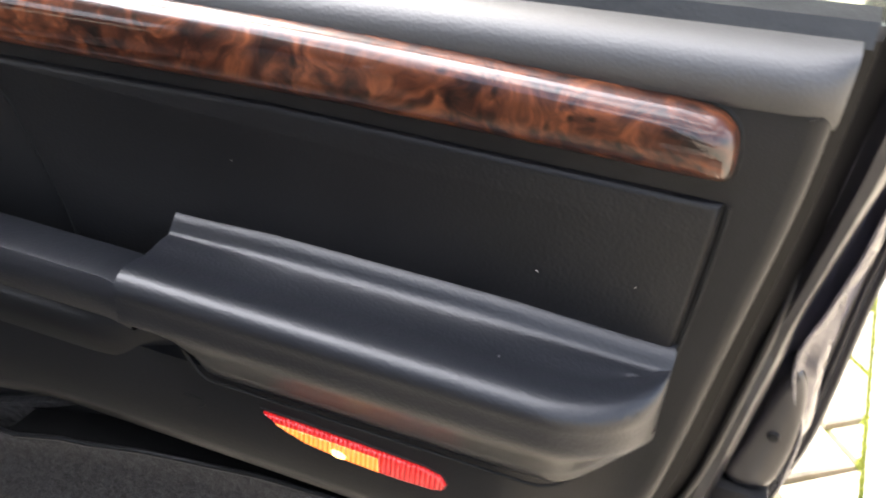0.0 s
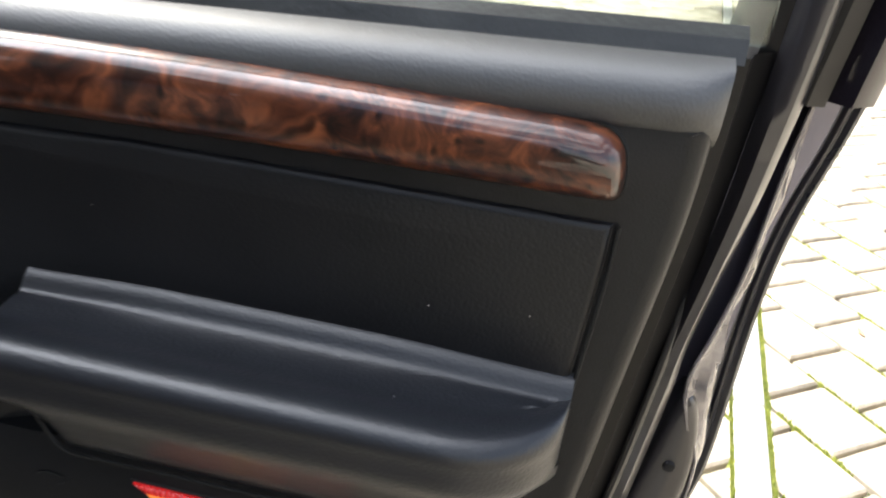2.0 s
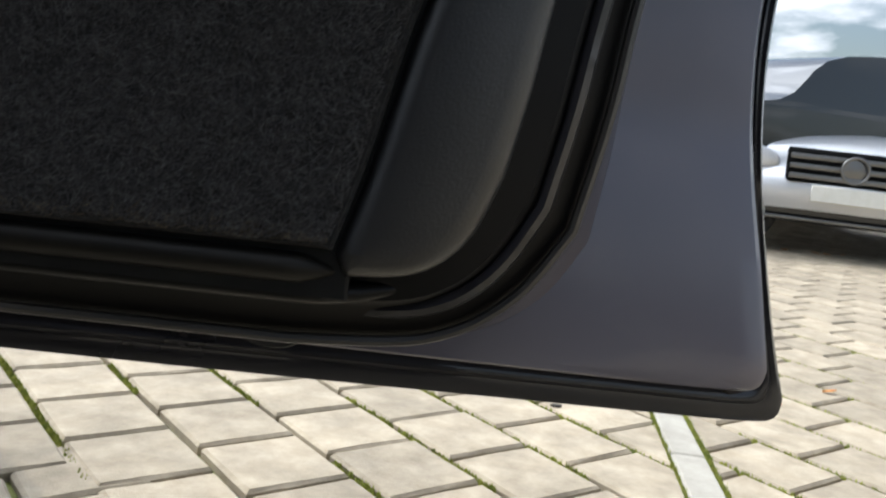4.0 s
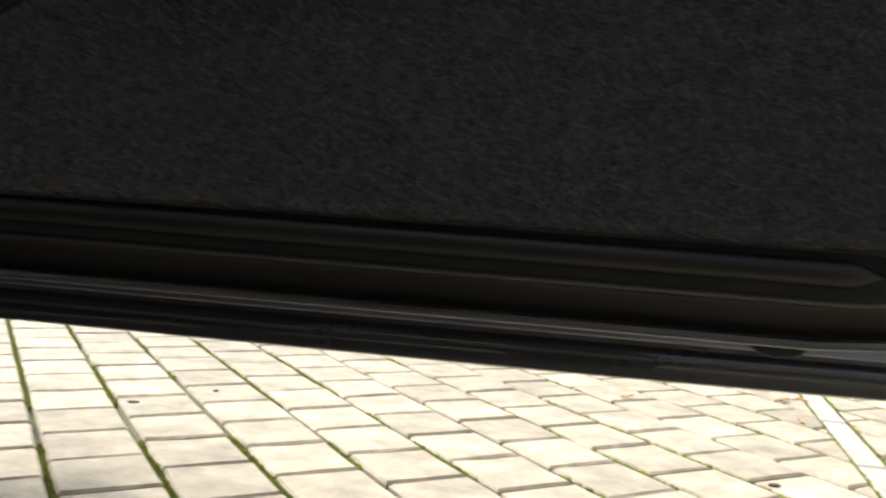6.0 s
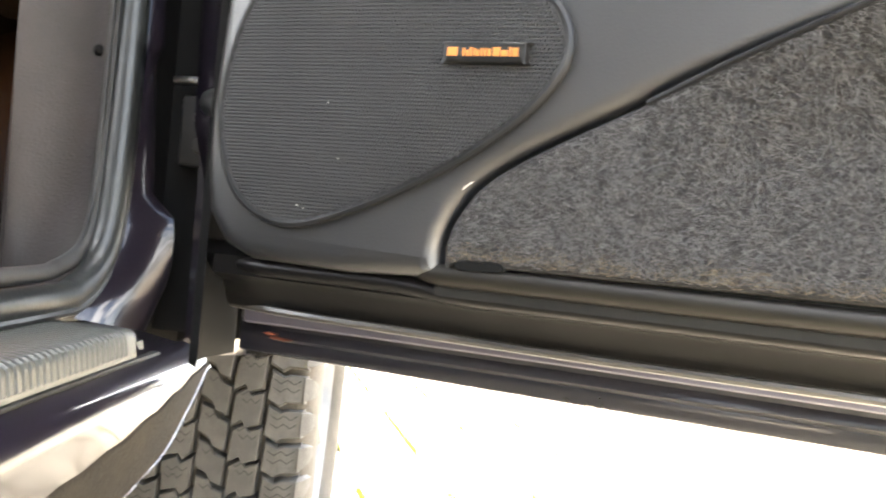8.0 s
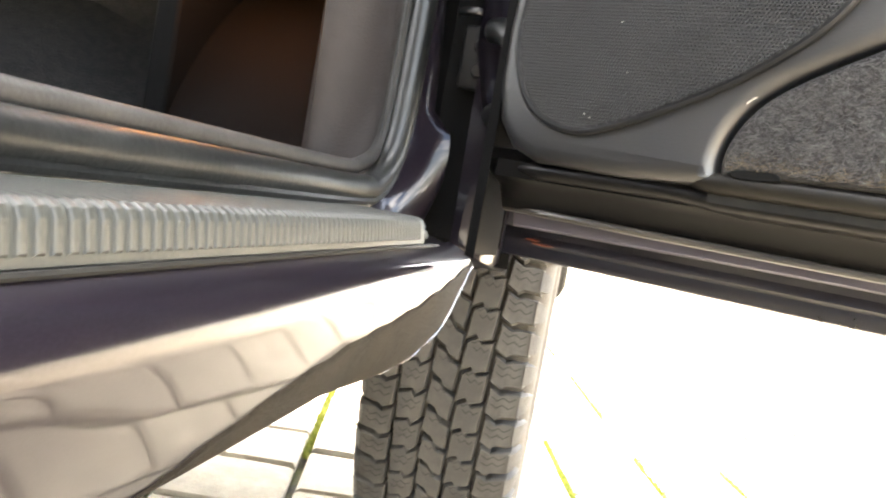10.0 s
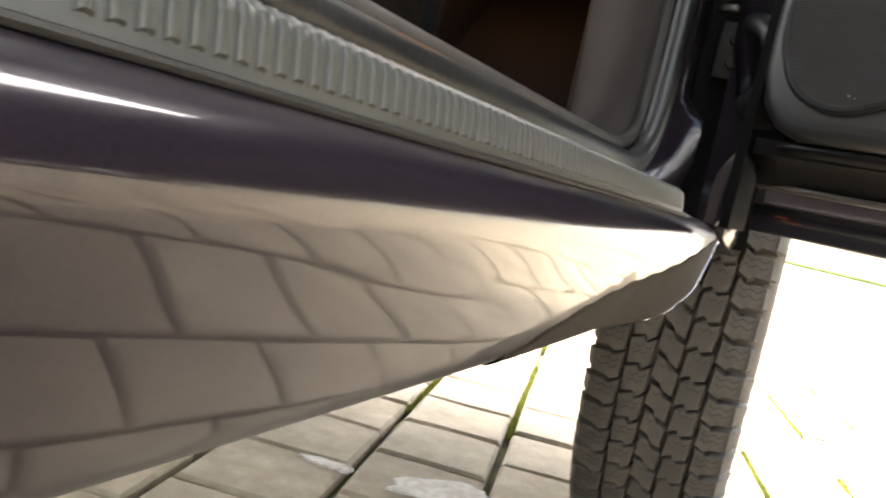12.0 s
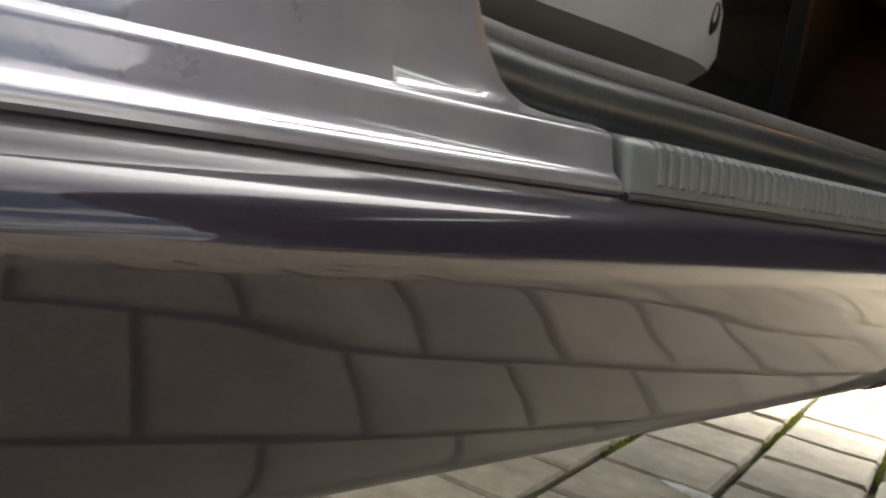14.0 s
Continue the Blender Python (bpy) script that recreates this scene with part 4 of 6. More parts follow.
loft(bm, [[(x, y, 1.0515 - (0.913 - x) * 0.068 + z) for y, z in prof] for x in np.linspace(0.09, 0.918, 16)])
part("waist_rubber", fix(bm), RUBBER, door)
bm = bmesh.new()
g = [(0.11, 1.0), (0.93, 1.05), (0.925, 1.30), (0.87, 1.50), (0.78, 1.55), (0.60, 1.555), (0.36, 1.46)]
plate(bm, g, 0.040, 0.044, 0.0005, 1)
pane = part("window_pane", fix(bm), GLASS, door, "green-tinted side window", False)
pane.visible_shadow = False
# etched sticker outline on the glass
bm = bmesh.new()
tube(bm, [(p[0], 0.0395, p[1]) for p in curve([(0.838, 1.068), (0.838, 1.064), (0.842, 1.061), (0.885, 1.064), (0.889, 1.067), (0.889, 1.095), (0.885, 1.099), (0.842, 1.096), (0.838, 1.092)], 4, True)], 0.0004, 5, True, up=(0, 1, 0))
part("glass_sticker", fix(bm), ETCH, door)
# clip on the hinge side and check strap
bm = bmesh.new()
box(bm, (0.006, 0.098, 0.669), (0.026, 0.106, 0.675), 0.002)
part("check_strap", fix(bm), CHROME, door, "steel door check strap")
bm = bmesh.new()
tube(bm, curve([(0.05, 0.090, 0.655), (0.070, 0.078, 0.65), (0.084, 0.074, 0.63), (0.080, 0.078, 0.60), (0.06, 0.092, 0.59)], 6), 0.010, 10)
part("cable_boot", fix(bm), RUBBER, door, "ribbed black wiring boot")
# hinge-side face of the door, black for the shade of the hinge gap
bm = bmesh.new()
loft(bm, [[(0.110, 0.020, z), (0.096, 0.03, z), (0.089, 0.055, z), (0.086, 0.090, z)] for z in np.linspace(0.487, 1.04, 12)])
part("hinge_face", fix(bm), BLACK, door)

# small marks: painted red reflections on sill, pale scuff by the felt, dust specks
RED_GLINT = mat("red reflection of a marker lamp", (0.16, 0.035, 0.015), 0.6, var=(0.08, 0.02, 0.01), scale=300)
for x0_, x1_, z_ in ((0.112, 0.124, 0.5045), (0.118, 0.135, 0.5020)):
    bm = bmesh.new()
    plate(bm, curve([(x0_, z_), (x0_ + 0.004, z_ + 0.0009), (x1_ - 0.003, z_ + 0.0006), (x1_, z_), (x1_ - 0.004, z_ - 0.0009), (x0_ + 0.003, z_ - 0.0006)], 3, True), 0.0818, 0.087, 0.0002, 1)
    part("paint_chip", fix(bm), RED_GLINT, door, "red reflection painted on the sill")
bm = bmesh.new()
tube(bm, curve([(0.2755, 0.0006, 0.6030), (0.2780, 0.0004, 0.6052), (0.2805, 0.0006, 0.6070)], 5), 0.0003, 5, up=(0, 1, 0))
part("scuff", fix(bm), CRUMB, door, "pale scuff on the card's edge")
for x_, y_, z_, r_ in ((0.197, -0.0045, 0.643, 0.0007), (0.206, -0.0045, 0.614, 0.0006), (0.183, -0.0035, 0.588, 0.0009), (0.187, -0.0035, 0.5865, 0.0006), (0.806, -0.0015, 0.917, 0.0006), (0.853, -0.0015, 0.922, 0.0005), (0.800, -0.033, 0.8855, 0.0007), (0.64, -0.0015, 0.935, 0.0004)):
    bm = bmesh.new()
    disc(bm, (x_, y_, z_), (0, -1, 0.2), [(0.0, 0.0003), (r_ * 0.4, 0.0002), (r_ * 0.55, -0.0006)], 6)
    part("dust_speck", fix(bm), CRUMB, door)

for ob in door.children:
    if ob.name.split(".")[0] in ("door_card", "upper_card", "card_joint", "grille_cavity", "speaker_grille", "grille_bead", "grille_gap", "badge", "padded_insert", "trim_gap", "wood_trim", "waist_pad"):
        ob.location.y = 0.0085

# ---- the jeep's body, in its own axes ----
# rocker: one swept profile, cut back under the front end
PR = even(curve([(-0.0045, 0.4902), (0.0030, 0.4878), (0.0095, 0.4850), (0.0140, 0.4820), (0.0162, 0.4788), (0.0165, 0.4755), (0.0150, 0.4700), (0.0118, 0.4600), (0.0080, 0.4480), (0.0035, 0.4350), (-0.0015, 0.4220), (-0.0060, 0.4125), (-0.0115, 0.4062), (-0.0190, 0.4028), (-0.0300, 0.4018), (-0.0700, 0.4015)], 8), 110)
CREST, FOOT_Z = 0.4770, 0.4015
LOWLINE = np.array(curve([(-2.4, 0.3985), (-1.4, 0.3990), (-0.70, 0.4000), (-0.45, 0.4015), (-0.25, 0.4035), (-0.14, 0.4060), (-0.08, 0.4110), (-0.045, 0.4185), (-0.02, 0.4285), (0.01, 0.4400), (0.04, 0.4530), (0.065, 0.4650), (0.082, 0.4740), (0.090, 0.4765)], 12))


def rocker_ring(v, out=0.0, top=1.0):
    """The rocker's section at v; out lifts it off the surface, top cuts it off above a height."""
    k, flare = ease((v + 0.02) / 0.12), ease((v + 0.16) / 0.17)
    low = float(np.interp(v, LOWLINE[:, 0], LOWLINE[:, 1]))
    ring = []
    for u, z in PR:
        zz = z if z > CREST else CREST - (CREST - z) / (CREST - FOOT_Z) * max(0.002, CREST - low)
        # behind the front end the shoulder is fuller and rolls over lower down
        zz -= 0.0065 * (1 - ease((v + 0.34) / 0.30)) * ease((0.4902 - z) / 0.018) * (1 - max(0.0, (0.472 - z) / 0.0705) ** 2)
        # towards the front end the foot flares out instead of turning under
        uu = u if z > CREST else u + flare * max(0.0, 0.0175 - u)
        if zz <= top:
            ring.append((uu * (1 - 0.10 * k) + out, v, zz - out * 0.5))
    return ring


rings = [rocker_ring(v) for v in np.r_[np.linspace(-2.30, -0.92, 16), np.linspace(-0.90, -0.05, 70), np.linspace(-0.04, 0.090, 36)]]
bm = bmesh.new()
loft(bm, rings)
cp(fix(bm), "rocker", PAINT, label="glossy dark plum rocker panel mirroring the paving")
# rough dark stone guard on the rocker's lower front end, sweeping up behind the wheel
LIPTOP = np.array(curve([(-0.33, 0.409), (-0.28, 0.424), (-0.22, 0.4375), (-0.15, 0.4465), (-0.09, 0.4540), (-0.03, 0.4635), (0.03, 0.4715), (0.07, 0.4765), (0.092, 0.4800)], 8))
rings = []
for v in np.linspace(-0.32, 0.0895, 60):
    ring = np.array(rocker_ring(v, 0.0012, float(np.interp(v, LIPTOP[:, 0], LIPTOP[:, 1])) + 0.0008 * math.sin(v * 150)))
    ring = even(ring, 24)
    ring[0] -= (0.0022, 0, 0)
    rings.append(ring)
bm = bmesh.new()
loft(bm, rings)
cp(fix(bm), "splash_edge", GUARD, label="rough dark stone guard behind the front wheel")
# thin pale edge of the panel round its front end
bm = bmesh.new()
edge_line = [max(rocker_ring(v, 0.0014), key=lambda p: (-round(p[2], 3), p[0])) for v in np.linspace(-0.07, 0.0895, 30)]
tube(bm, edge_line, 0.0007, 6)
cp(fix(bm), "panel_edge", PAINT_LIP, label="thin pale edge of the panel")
# black cord drawn as the shade line below the sill plate
bm = bmesh.new()
tube(bm, [(0.0005, v, 0.4898) for v in np.linspace(-0.592, 0.006, 12)], 0.0013, 6)
cp(fix(bm), "plate_shadow_gap", GROOVE)

# ribbed sill plate
V0, V1 = -0.5905, -0.004
bm = bmesh.new()
sec = [(-0.056, 0.5040), (-0.050, 0.5085), (-0.011, 0.5080), (-0.0065, 0.5074), (-0.0036, 0.5056), (-0.0025, 0.5028), (-0.0008, 0.4912), (-0.0030, 0.4902)]
loft(bm, [[(u - d, v, z - d * 0.6) for u, z in sec] for v, d in ((V0, 0.0022), (V0 + 0.001, 0.0008), (V0 + 0.003, 0.0), (V1 - 0.003, 0.0), (V1, 0.0006))])
for v in (V0, V1):
    d = 0.0022 if v == V0 else 0.0006
    pts = [bm.verts.new((u - d, v, z - d * 0.6)) for u, z in sec]
    bm.faces.new(pts)
plate_ob = cp(fix(bm), "sill_plate", PLATE, label="ribbed grey plastic sill plate")
rib = bmesh.new()
prof = [(-0.049, 0.5085), (-0.012, 0.5081), (-0.0065, 0.5076), (-0.0034, 0.5058), (-0.0022, 0.5028), (-0.0010, 0.4945), (-0.0018, 0.4938)]
hw = 0.0021
loft(rib, [[(u, dv, z + dz) for u, z in prof] for dv, dz in ((-hw, -0.0009), (-hw * 0.85, -0.0002), (-hw * 0.5, 0.0003), (hw * 0.5, 0.0003), (hw * 0.85, -0.0002), (hw, -0.0009))])
for v in rib.verts:
    v.co.x += 0.0005 if abs(v.co.y) < hw * 0.6 else 0.0002 if abs(v.co.y) < hw * 0.9 else -0.0006
fix(rib)
me = bpy.data.meshes.new("rib")
rib.to_mesh(me)
rib.free()
me.materials.append(PLATE)
pitch = 0.0065
for k in range(int((V1 - V0 - 0.022) / pitch)):
    ob = new("rib", me)
    ob.parent = plate_ob
    ob.matrix_basis = CM @ Matrix.Translation((0, V0 + 0.0155 + k * pitch, 0))
# black strip for the shade in the gap under the plate
bm = bmesh.new()
loft(bm, [[(u, v, z) for u, z in ((-0.05, 0.500), (-0.006, 0.4906), (0.0006, 0.4901), (0.0015, 0.4890))] for v in np.linspace(V0, 0.03, 8)])
cp(fix(bm), "plate_gap", GROOVE)

# painted sill behind the plate, with its pressed ledges, running up into the centre pillar
def ledge(v):
    k = ease((V0 - 0.012 - v) / 0.10)
    h = 0.34 * k * k
    return [(-0.0010, v, 0.4895), (0.0000, v, 0.4908), (-0.0002, v, 0.4918), (-0.0001, v, 0.4924), (-0.0007, v, 0.4938), (-0.0020, v, 0.4948), (-0.0040, v, 0.4964), (-0.0050, v, 0.4992), (-0.0058, v, 0.5022), (-0.0064, v, 0.5046), (-0.0068, v, 0.5062), (-0.0082, v, 0.5074),
            (-0.0094, v, 0.5079), (-0.0104, v, 0.5084), (-0.0128, v, 0.5090 + h * 0.02), (-0.0150, v, 0.5096 + h * 0.10), (-0.0185, v, 0.5099 + h * 0.32), (-0.0235, v, 0.5102 + h * 0.62), (-0.030, v, 0.5106 + h * 0.92), (-0.040, v, 0.511 + h * 1.12), (-0.056, v, 0.512 + h * 1.3)]


LV = V0 - 0.0035
rings = [ledge(v) for v in np.r_[np.linspace(LV, -0.76, 64), np.linspace(-0.78, -1.10, 8)]]
rings.insert(0, [(p[0] - 0.0010, LV + 0.0013, min(p[2], 0.5095) - 0.0006) for p in ledge(LV)])
rings.insert(0, [(p[0] - 0.0040, LV + 0.0018, min(p[2], 0.5050) - 0.0026) for p in ledge(LV)])
rings.insert(0, [(-0.04, LV + 0.0018, 0.497) for p in ledge(LV)])
bm = bmesh.new()
loft(bm, rings)
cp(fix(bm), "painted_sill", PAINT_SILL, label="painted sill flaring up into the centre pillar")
bm = bmesh.new()
rings = []
for v in np.linspace(-1.02, -1.75, 16):
    rings.append([(0.006, v, 0.492), (0.020, v, 0.56), (0.030, v, 0.75), (0.022, v, 0.95), (0.0, v, 1.08), (-0.03, v, 1.12)])
loft(bm, rings)
cp(fix(bm), "rear_door", PAINT, label="closed rear door in dark plum paint")

# rubber seals round the opening
def opening(du, dz, dv):
    """A line round the door opening: du out, dz up along the sill, dv forward along the post."""
    return curve([(-0.056 + du, -0.98, 0.640 + dz), (-0.056 + du, -0.76, 0.556 + dz), (-0.056 + du, -0.62, 0.5245 + dz), (-0.056 + du, -0.45, 0.5205 + dz), (-0.056 + du, -0.20, 0.5195 + dz), (-0.056 + du, -0.01, 0.5195 + dz), (-0.056 + du, 0.030 + dv * 0.3, 0.5230 + dz),
                  (-0.055 + du, 0.058 + dv * 0.7, 0.5370 + dz * 0.7), (-0.054 + du, 0.072 + dv, 0.5600 + dz * 0.3), (-0.054 + du, 0.079 + dv, 0.600), (-0.055 + du, 0.085 + dv, 0.660), (-0.057 + du, 0.090 + dv, 0.760), (-0.060 + du, 0.090 + dv, 0.90), (-0.09 + du, 0.05 + dv, 1.20)], 8)


bm = bmesh.new()
tube(bm, opening(0, 0, 0), 0.0098, 12, up=(1, 0, 0))
cp(fix(bm), "door_seal", RUBBER, label="thick black rubber door seal, dusty")
bm = bmesh.new()
tube(bm, opening(-0.0125, 0.0135, 0.004), 0.0056, 10, up=(1, 0, 0))
cp(fix(bm), "trim_welt", WELT, label="grey edge welt inside the seal")
bm = bmesh.new()
tube(bm, opening(0.0050, -0.0080, 0.006), 0.0034, 8, up=(1, 0, 0))
cp(fix(bm), "seal_lip", RUBBER)

# front door post: painted surface from the seal to its stepped edge
edge = [(-0.032, 0.098, 0.493), (-0.027, 0.103, 0.512), (-0.021, 0.105, 0.532), (-0.0195, 0.105, 0.556), (-0.0215, 0.105, 0.574), (-0.0285, 0.105, 0.581), (-0.0375, 0.105, 0.588), (-0.0390, 0.105, 0.608), (-0.0425, 0.105, 0.655), (-0.0445, 0.105, 0.682), (-0.0390, 0.105, 0.690), (-0.0400, 0.105, 0.703),
        (-0.043, 0.105, 0.76), (-0.048, 0.105, 0.95), (-0.080, 0.08, 1.18)]
back = [(-0.050, 0.020, 0.507), (-0.052, 0.046, 0.520), (-0.051, 0.066, 0.540), (-0.050, 0.076, 0.562), (-0.050, 0.080, 0.578), (-0.050, 0.081, 0.584), (-0.050, 0.082, 0.592), (-0.050, 0.083, 0.610), (-0.051, 0.087, 0.657), (-0.0515, 0.089, 0.682), (-0.0515, 0.089, 0.690), (-0.052, 0.090, 0.703),
        (-0.053, 0.092, 0.76), (-0.056, 0.092, 0.95), (-0.085, 0.05, 1.18)]
rows = []
for t, bow in ((0.0, 0.0), (0.12, 0.002), (0.35, 0.005), (0.6, 0.005), (0.85, 0.003), (0.95, 0.002), (1.0, -0.002)):
    a, b = even(curve(back, 5), 60), even(curve(edge, 5), 60)
    q = a * (1 - t) + b * t
    rows.append([(p[0] + bow * 0.6, p[1] - bow * 0.6, p[2]) for p in q])
b = even(curve(edge, 5), 60)
rows.append([(p[0] - 0.006, p[1] + 0.006, p[2]) for p in b])
rows.append([(p[0] - 0.03, p[1] + 0.05, p[2]) for p in b])
rows.append([(p[0] - 0.03, p[1] + 0.12, p[2]) for p in b])
bm = bmesh.new()
loft(bm, rows)
cp(fix(bm), "door_post", PAINT, label="glossy painted front door post")
# foot of the post down to the rocker
bm = bmesh.new()
loft(bm, [[(-0.054, -0.004, 0.505), (-0.052, 0.014, 0.5055), (-0.048, 0.034, 0.505), (-0.040, 0.070, 0.499), (-0.031, 0.099, 0.492)], [(-0.034, -0.004, 0.500), (-0.032, 0.020, 0.500), (-0.028, 0.045, 0.498), (-0.020, 0.078, 0.493), (-0.014, 0.101, 0.488)],
          [(-0.010, -0.003, 0.4930), (-0.010, 0.026, 0.493), (-0.008, 0.052, 0.492), (-0.004, 0.080, 0.489), (0.002, 0.102, 0.485)], [(-0.001, -0.003, 0.4890), (0.000, 0.026, 0.4888), (0.001, 0.052, 0.488), (0.005, 0.080, 0.486), (0.010, 0.103, 0.482)]])
cp(fix(bm), "post_foot", PAINT)
# pale corner clip at the plate's end
bm = bmesh.new()
loft(bm, [[(-0.014, 0.000, 0.5010), (-0.004, 0.001, 0.4990), (-0.003, 0.003, 0.4945)], [(-0.013, 0.012, 0.5000), (-0.006, 0.018, 0.4985), (-0.004, 0.014, 0.4935)], [(-0.014, 0.020, 0.4985), (-0.010, 0.024, 0.4975), (-0.008, 0.020, 0.4940)]])
cp(fix(bm), "plate_clip", PLATE, label="small plastic end clip of the plate")
# hinge cavity, black for its shade, hinge leaf and bolts
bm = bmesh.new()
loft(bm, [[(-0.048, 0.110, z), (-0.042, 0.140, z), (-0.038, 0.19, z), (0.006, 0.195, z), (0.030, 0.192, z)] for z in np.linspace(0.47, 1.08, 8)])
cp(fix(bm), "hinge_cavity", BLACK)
# unseen black wall added to stop sun leaking through the hinge gap
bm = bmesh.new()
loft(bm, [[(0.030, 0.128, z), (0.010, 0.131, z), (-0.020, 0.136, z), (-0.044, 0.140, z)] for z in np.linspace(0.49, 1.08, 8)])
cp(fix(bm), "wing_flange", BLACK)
# folded rear edge of the wing, seen between the post and the door
bm = bmesh.new()
loft(bm, [[(-0.001, 0.106, 0.4900), (0.004, 0.1065, 0.4885), (0.012, 0.1075, 0.4870), (0.022, 0.110, 0.4860)], [(-0.001, 0.106, 0.5100), (0.006, 0.107, 0.5100), (0.014, 0.108, 0.5100), (0.024, 0.111, 0.5100)], [(0.0005, 0.1065, 0.5330), (0.008, 0.107, 0.5330), (0.016, 0.108, 0.5330), (0.026, 0.111, 0.5330)],
          [(0.010, 0.107, 0.5500), (0.015, 0.1075, 0.5500), (0.020, 0.108, 0.5500), (0.028, 0.111, 0.5500)], [(0.020, 0.108, 0.5680), (0.022, 0.108, 0.5680), (0.025, 0.109, 0.5680), (0.030, 0.111, 0.5680)]])
cp(fix(bm), "wing_edge", PAINT, label="folded rear edge of the front wing")
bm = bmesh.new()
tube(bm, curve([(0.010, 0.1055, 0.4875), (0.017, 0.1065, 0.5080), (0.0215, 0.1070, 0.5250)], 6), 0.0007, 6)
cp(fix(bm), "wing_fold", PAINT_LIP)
bm = bmesh.new()
box(bm, (-0.027, 0.114, 0.612), (0.006, 0.124, 0.663), 0.003)
hinge = cp(fix(bm), "hinge", STEEL, label="black steel door hinge with two bolts")
for z in (0.647, 0.627):
    bm = bmesh.new()
    disc(bm, (-0.0105, 0.115, z), (0, -1, 0), [(0.0, 0.006), (0.0050, 0.006), (0.0060, 0.004), (0.0068, 0.0)], 12)
    cp(fix(bm), "bolt", STEEL, hinge)
bm = bmesh.new()
disc(bm, (0.014, 0.122, 0.60), (0, 0, 1), [(0.0, 0.0), (0.008, 0.0), (0.008, 0.12), (0.0, 0.12)], 14)
cp(fix(bm), "hinge_knuckle", STEEL)

# front wing with its wheel arch
WC = (0.715, 0.372)
bm = bmesh.new()
arch = [(WC[0] + 0.43 * math.cos(a), WC[1] + 0.43 * math.sin(a)) for a in np.linspace(math.radians(166), math.radians(36), 40)]
out = [(0.112, 0.484), (0.120, 0.478), (0.200, 0.468), (0.262, 0.462)] + arch[1:] + [(1.14, 0.62), (1.20, 0.68), (1.45, 0.69), (1.50, 0.74), (1.42, 0.93), (0.9, 1.03), (0.112, 1.08)]
rows = []
for d, off in ((0.0, -0.03), (0.0, -0.004), (0.006, 0.0)):
    q = inset(out, d) if d else (out if area2(out) > 0 else out[::-1])
    rows.append([(0.014 + off + 0.02 * math.sin(max(0.0, min(1.0, (p[1] - 0.4) / 0.7)) * math.pi), p[0], p[1]) for p in q])
loft(bm, rows, closed=True)
bm.verts.ensure_lookup_table()
cap(bm, bm.verts[-len(out):])
cp(fix(bm), "front_wing", PAINT, label="dark plum front wing above the wheel")
bm = bmesh.new()
loft(bm, [[(u, WC[0] + 0.435 * math.cos(a), WC[1] + 0.435 * math.sin(a)) for a in np.linspace(math.radians(160), math.radians(2), 48)] for u in (0.0, -0.10, -0.25, -0.40)])
cp(fix(bm), "arch_liner", BLACK)
# unseen inner wing and bumper added to keep sun from under the car
bm = bmesh.new()
box(bm, (-0.43, WC[0] - 0.40, 0.36), (-0.40, 1.36, 0.90), 0.004, 1)
cp(fix(bm), "inner_wing", BLACK)
bm = bmesh.new()
box(bm, (-1.50, 1.28, 0.34), (0.0, 1.42, 0.72), 0.03, 2)
cp(fix(bm), "front_bumper", GUARD, label="dark front bumper")

# cabin: kick panel, floor, footwell, dashboard, tunnel, seat
bm = bmesh.new()
rows = []
for z in np.linspace(0.515, 1.0, 14):
    k = ease((0.60 - z) / 0.09)
    rows.append([(-0.066, 0.076 - 0.03 * k, z), (-0.070, 0.090 - 0.03 * k, z), (-0.078, 0.104 - 0.03 * k, z), (-0.089, 0.112 - 0.03 * k, z), (-0.100, 0.114 - 0.02 * k, z), (-0.114, 0.112 - 0.01 * k, z), (-0.132, 0.104, z), (-0.139 - 0.002 * math.sin(z * 20), 0.097, z), (-0.144, 0.104, z), (-0.148, 0.14, z), (-0.15, 0.45, z)])
loft(bm, rows)
cp(fix(bm), "kick_panel", KICK, label="grey-brown plastic kick panel")
bm = bmesh.new()
disc(bm, (-0.0875, 0.1105, 0.688), (0.5, -0.85, 0), [(0, 0.004), (0.003, 0.003), (0.0045, 0.0)], 12)
cp(fix(bm), "trim_clip", BLACK)
bm = bmesh.new()
rows = [[(-0.070, v, 0.515), (-0.20, v, 0.455), (-0.60, v, 0.455), (-0.72, v, 0.60), (-0.85, v, 0.64)] for v in np.linspace(-1.1, 0.45, 10)]
rows.append([(-0.070, 0.62, 0.70), (-0.20, 0.62, 0.68), (-0.60, 0.62, 0.68), (-0.72, 0.62, 0.72), (-0.85, 0.62, 0.74)])
rows.append([(u, 0.64, 1.05) for u in (-0.070, -0.20, -0.60, -0.72, -0.85)])
loft(bm, rows)
cp(fix(bm), "cabin_floor", DARK, label="dark carpeted footwell")
bm = bmesh.new()
box(bm, (-1.40, 0.24, 0.80), (-0.10, 0.62, 1.08), 0.05, 4)
cp(fix(bm), "dashboard", DARK)
bm = bmesh.new()
box(bm, (-0.36, 0.30, 0.785), (-0.30, 0.33, 0.80), 0.004)
FOOT = lens("lit footwell lamp", (0.8, 0.4, 0.1), (1.0, 0.36, 0.08), 6.0)
cp(fix(bm), "footwell_lamp", FOOT, label="glowing amber footwell lamp")
bm = bmesh.new()
rows = []
